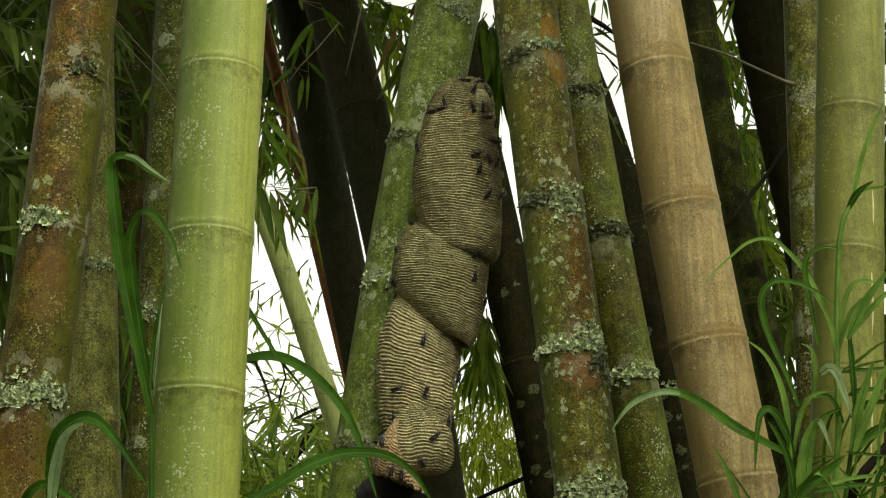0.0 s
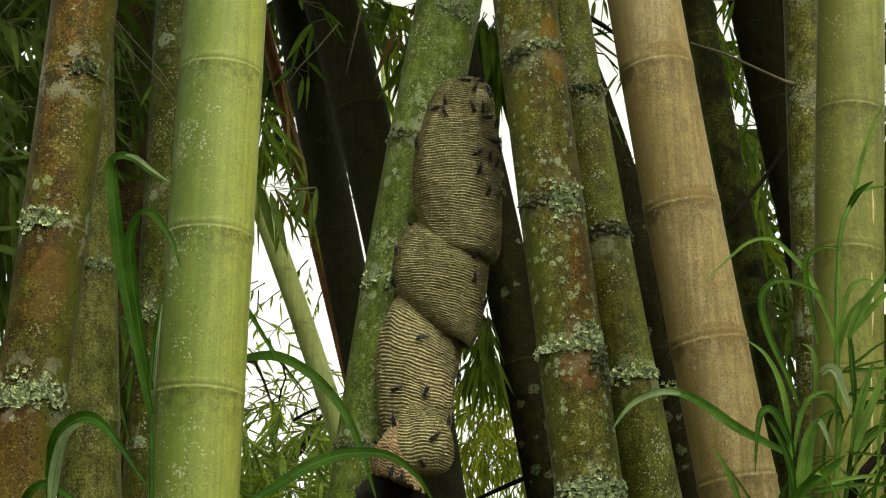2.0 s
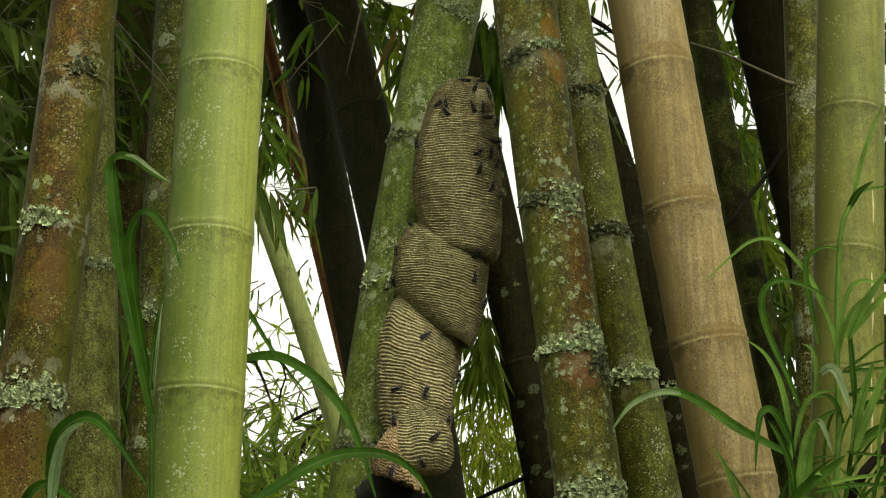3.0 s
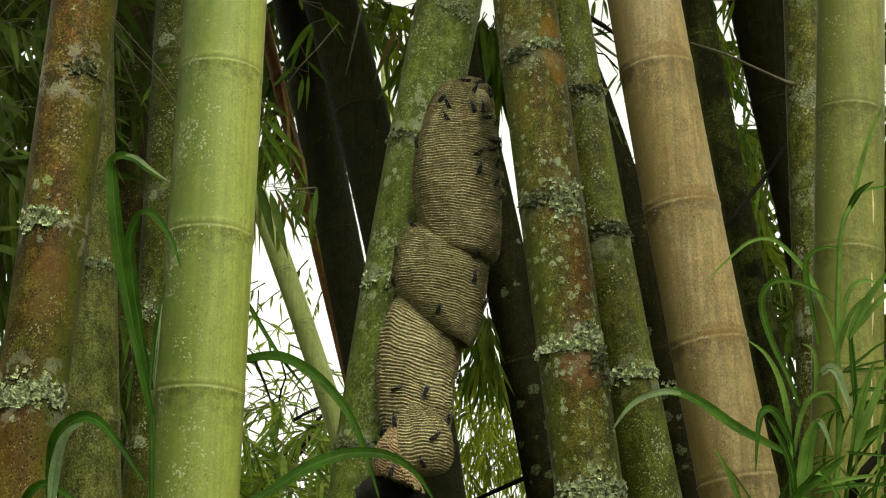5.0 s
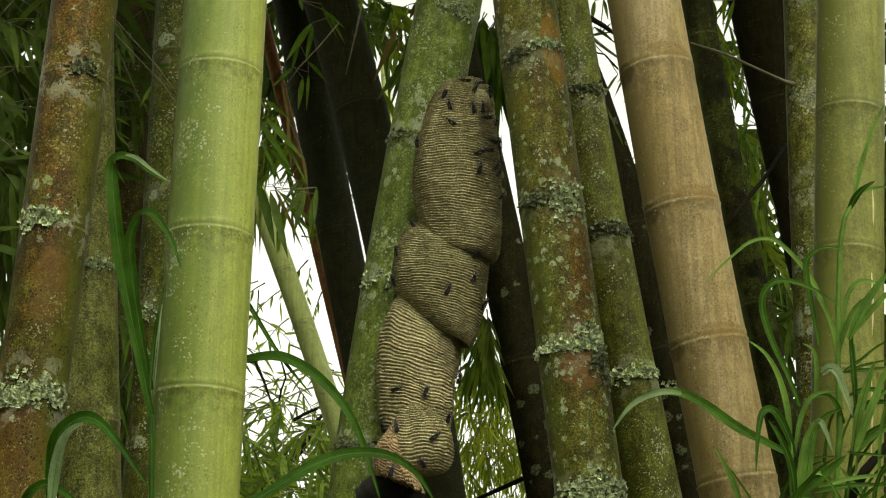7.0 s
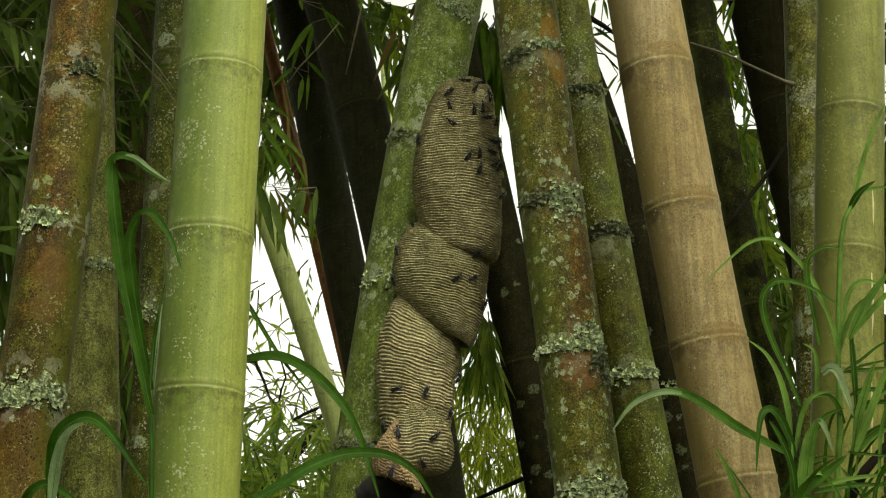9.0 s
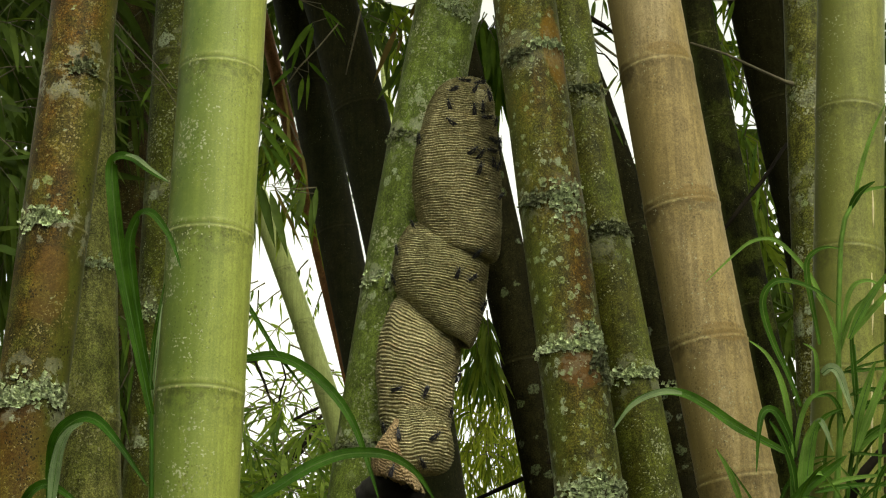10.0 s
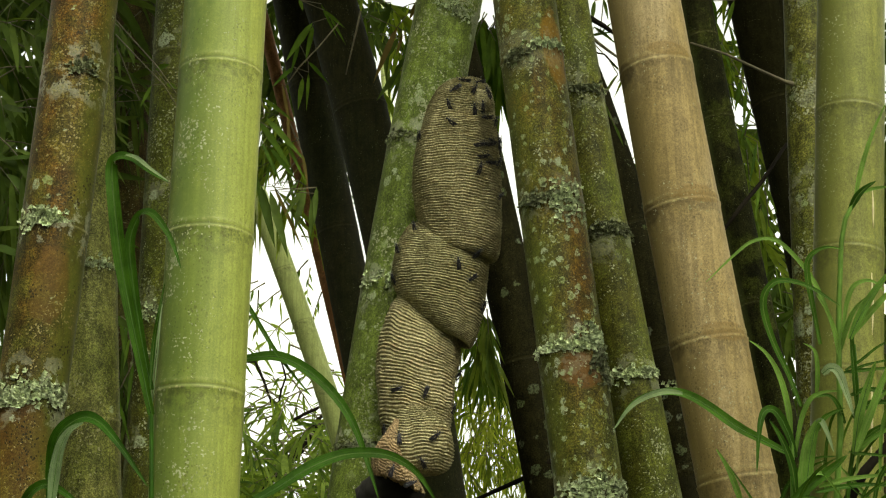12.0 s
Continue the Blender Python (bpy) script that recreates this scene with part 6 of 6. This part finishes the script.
    walk(W_X, [(0, stand((0.04535, 2.357, 2.023), (0.438, -0.689, -0.578), 80)),
        (3, stand((0.04503, 2.357, 2.022), (0.515, -0.727, -0.454), 80)),
        (6, stand((0.04467, 2.357, 2.022), (0.463, -0.715, -0.524), 80)),
        (7, stand((0.04357, 2.357, 2.021), (0.407, -0.75, -0.521), 65)),
        (7.5, stand((0.04287, 2.356, 2.021), (0.459, -0.747, -0.48), 110)),
        (8, stand((0.04203, 2.355, 2.021), (0.442, -0.734, -0.516), 155)),
        (9, stand((0.04203, 2.355, 2.021), (0.442, -0.734, -0.516), 200)),
        (12, stand((0.04203, 2.355, 2.021), (0.442, -0.734, -0.516), 210))])
    walk(W_Y, [(0, stand((-0.02768, 2.35, 1.923), (-0.107, -0.972, -0.207), 75)),
        (1, stand((-0.02833, 2.35, 1.924), (-0.0535, -0.986, -0.16), 40)),
        (2, stand((-0.03003, 2.35, 1.927), (-0.0519, -0.992, -0.115), 10)),
        (2.5, stand((-0.02749, 2.352, 1.93), (-0.0235, -0.999, -0.0453), 15)),
        (3.2, stand((-0.0249, 2.35, 1.931), (-0.00704, -0.962, -0.273), 40)),
        (4, stand((-0.01717, 2.358, 1.953), (-0.359, -0.615, -0.702), 65)),
        (5, stand((-0.005789, 2.338, 1.968), (-0.188, -0.796, -0.575), 70)),
        (6, stand((0.0007688, 2.338, 1.981), (-0.0523, -0.852, -0.521), 65)),
        (7, stand((0.007727, 2.341, 1.998), (0.0193, -0.919, -0.393), 65)),
        (8, stand((0.01506, 2.343, 2.009), (0.0649, -0.855, -0.514), 50)),
        (9, stand((0.01931, 2.346, 2.017), (0.029, -0.862, -0.507), 40)),
        (9.5, stand((0.02047, 2.344, 2.02), (0.0565, -0.8, -0.598), 55)),
        (10.5, stand((0.02223, 2.345, 2.03), (0.144, -0.883, -0.447), 80)),
        (12, stand((0.02294, 2.346, 2.04), (0.138, -0.869, -0.475), 95))])
    walk(W_Z, [(0, stand((-0.04471, 2.409, 2.124), (-0.592, -0.695, -0.408), 150)),
        (3, stand((-0.04549, 2.403, 2.121), (-0.571, -0.613, -0.546), 150)),
        (5, stand((-0.04374, 2.399, 2.12), (-0.551, -0.684, -0.478), 150)),
        (9, stand((-0.04256, 2.398, 2.118), (-0.593, -0.547, -0.591), 120)),
        (12, stand((-0.04094, 2.389, 2.111), (-0.519, -0.79, -0.327), 110))])
    walk(W_AA, [(0, stand((-0.06831, 2.389, 2.074), (-0.649, -0.487, -0.584), 80)),
        (6, stand((-0.06844, 2.384, 2.071), (-0.708, -0.506, -0.493), 75)),
        (12, stand((-0.06693, 2.384, 2.075), (-0.614, -0.491, -0.618), 80))])
    walk(W_AB, [(0, stand((-0.07177, 2.387, 2.023), (-0.635, -0.362, -0.683), 80)),
        (12, stand((-0.07238, 2.386, 2.028), (-0.662, -0.433, -0.611), 80))])
    walk(W_AC, [(0, stand((0.0595, 2.386, 1.991), (0.653, -0.458, -0.603), 80)),
        (6, stand((0.06039, 2.379, 1.988), (0.631, -0.471, -0.617), 75)),
        (12, stand((0.05843, 2.377, 1.983), (0.533, -0.481, -0.696), 80))])
    walk(W_AE, [(0, stand((-0.02531, 2.352, 1.846), (0.128, -0.935, -0.331), 250)),
        (6, stand((-0.0254, 2.352, 1.846), (0.129, -0.951, -0.282), 250)),
        (12, stand((-0.02531, 2.352, 1.846), (0.128, -0.935, -0.331), 252))])
    walk(W_AF, [(0, stand((-0.07071, 2.364, 1.808), (-0.229, -0.946, -0.231), 100)),
        (2, stand((-0.07025, 2.34, 1.802), (-0.187, -0.955, -0.229), 100)),
        (5, stand((-0.06928, 2.339, 1.801), (-0.177, -0.958, -0.225), 100)),
        (7, stand((-0.06665, 2.339, 1.792), (-0.101, -0.993, -0.0526), 100)),
        (9, stand((-0.06413, 2.338, 1.783), (-0.0892, -0.996, 0.000803), 100)),
        (12, stand((-0.06237, 2.338, 1.774), (-0.0318, -0.999, -0.00238), 95))])
    walk(W_AH, [(0, stand((-0.02984, 2.34, 1.741), (-0.00628, -0.761, -0.649), 110)),
        (12, stand((-0.02808, 2.341, 1.74), (-0.0144, -0.76, -0.649), 112))])
    walk(W_AI, [(0, stand((-0.07299, 2.329, 1.726), (0.0534, -0.989, -0.138), 75)),
        (12, stand((-0.07214, 2.329, 1.725), (-0.129, -0.986, -0.108), 75))])
    walk(W_AJ, [(0, stand((-0.05888, 2.33, 1.721), (-0.00647, -0.99, -0.139), 85)),
        (2, stand((-0.05864, 2.33, 1.716), (-0.0654, -0.962, -0.267), 80)),
        (5, stand((-0.05917, 2.396, 1.718), (0.1554, -0.9688, 0.1929), 85)),
        (6.5, stand((-0.05757, 2.396, 1.715), (0.1688, -0.9842, 0.05372), 70)),
        (9, stand((-0.05205, 2.395, 1.716), (0.2502, -0.9679, 0.02307), 40)),
        (12, stand((-0.04733, 2.333, 1.708), (0.11, -0.98, -0.166), 20))])
    walk(W_AK, [(0, stand((0.02114, 2.376, 1.874), (0.6115, -0.7368, -0.2884), 70)),
        (6, stand((0.0212, 2.377, 1.873), (0.6431, -0.7121, -0.2816), 72)),
        (12, stand((0.02053, 2.405, 1.884), (0.453, -0.518, -0.726), 70))])
    walk(W_AL, [(0, stand((0.005175, 2.359, 1.801), (0.448, -0.757, -0.475), 75)),
        (7, stand((0.005067, 2.382, 1.814), (0.537, -0.58, -0.612), 80)),
        (12, stand((0.01288, 2.395, 1.83), (0.665, -0.52, -0.537), 80))])
    walk(W_AM, [(0, stand((-0.08731, 2.339, 1.772), (-0.0592, -0.998, 0.0153), 90)),
        (5, stand((-0.08606, 2.384, 1.792), (-0.633, -0.646, -0.427), 90)),
        (7, stand((-0.08557, 2.38, 1.8), (-0.549, -0.616, -0.565), 90)),
        (12, stand((-0.08346, 2.38, 1.795), (-0.651, -0.631, -0.423), 85))])
    walk(W_AN, [(0, stand((0.08111, 2.411, 2.2), (0.9, 0.4, 0), 90)),
        (6.8, stand((0.08111, 2.411, 2.2), (0.9, 0.4, 0), 100)),
        (7.3, stand((0.08309, 2.378, 2.203), (0.612, -0.48, -0.629), 170)),
        (8, stand((0.06806, 2.354, 2.203), (0.406, -0.69, -0.599), 180)),
        (8.8, stand((0.04171, 2.344, 2.207), (0.228, -0.766, -0.601), 150)),
        (9, stand((0.038, 2.34, 2.21), (0.189, -0.799, -0.571), 60)),
        (9.5, stand((0.04185, 2.344, 2.216), (0.163, -0.749, -0.642), 60)),
        (10, stand((0.04439, 2.344, 2.22), (0.176, -0.776, -0.606), 40)),
        (11, stand((0.05303, 2.346, 2.228), (0.276, -0.707, -0.651), 20)),
        (12, stand((0.05512, 2.348, 2.232), (0.326, -0.765, -0.556), 5))])
    sway = GRASS_SWEEP.matrix_basis.translation.copy()
    walk(GRASS_SWEEP, [(0, pose(*sway)), (3, pose(sway[0] + 0.0012, sway[1], sway[2], 0, 0.05)), (6, pose(sway[0] + 0.0016, sway[1], sway[2], 0, 0.08)),
                       (9, pose(sway[0] + 0.0017, sway[1], sway[2], 0, 0.09)), (12, pose(sway[0] + 0.0022, sway[1], sway[2], 0, 0.12))])
    sway = GRASS_MIDDLE.matrix_basis.translation.copy()
    walk(GRASS_MIDDLE, [(0, pose(*sway)), (1, pose(*sway, 0, -0.03)), (3, pose(*sway, 0, -0.04)), (5, pose(*sway, 0, 0.11)), (7, pose(*sway, 0, 0.13)), (9, pose(*sway, 0, 0.11)),
                        (10.5, pose(*sway, 0, 0.07)), (12, pose(*sway, 0, 0.07))])
    for tuft, rows in ((SWAY_SKY, ((0, 0, 0), (3, 0, 0), (5, 0.003, 0), (9, 0.004, -0.003), (10.5, 0.003, -0.001), (12, 0.004, -0.004))),
                       (SWAY_TOPS, ((0, 0, 0), (3, 0.007, -0.005), (6, 0.008, -0.005), (9, 0.010, 0), (12, 0.014, 0))),
                       (SWAY_GOLD, ((0, 0, 0), (0.5, -0.003, 0.003), (1.5, -0.003, 0.003), (2, 0.002, 0), (3, 0.001, 0.005), (5, 0.009, 0), (9, 0.009, 0.003), (12, 0.009, 0))),
                       (SWAY_FAN, ((0, 0, 0), (2, 0.001, 0.001), (5, 0.0015, 0.001), (7, 0.001, -0.001), (9, 0.003, -0.005), (10, 0.001, -0.003), (12, 0.001, 0)))):
        p = tuft.matrix_basis.translation.copy()
        walk(tuft, [(t, pose(p[0] + dx, p[1], p[2] + dz)) for t, dx, dz in rows])
    sway = GRASS_RIGHT.matrix_basis.translation.copy()
    walk(GRASS_RIGHT, [(0, pose(*sway)), (4, pose(*sway, 0, 0.02)), (8, pose(*sway, 0, 0.05)), (12, pose(*sway, 0, 0.08))])


motions()
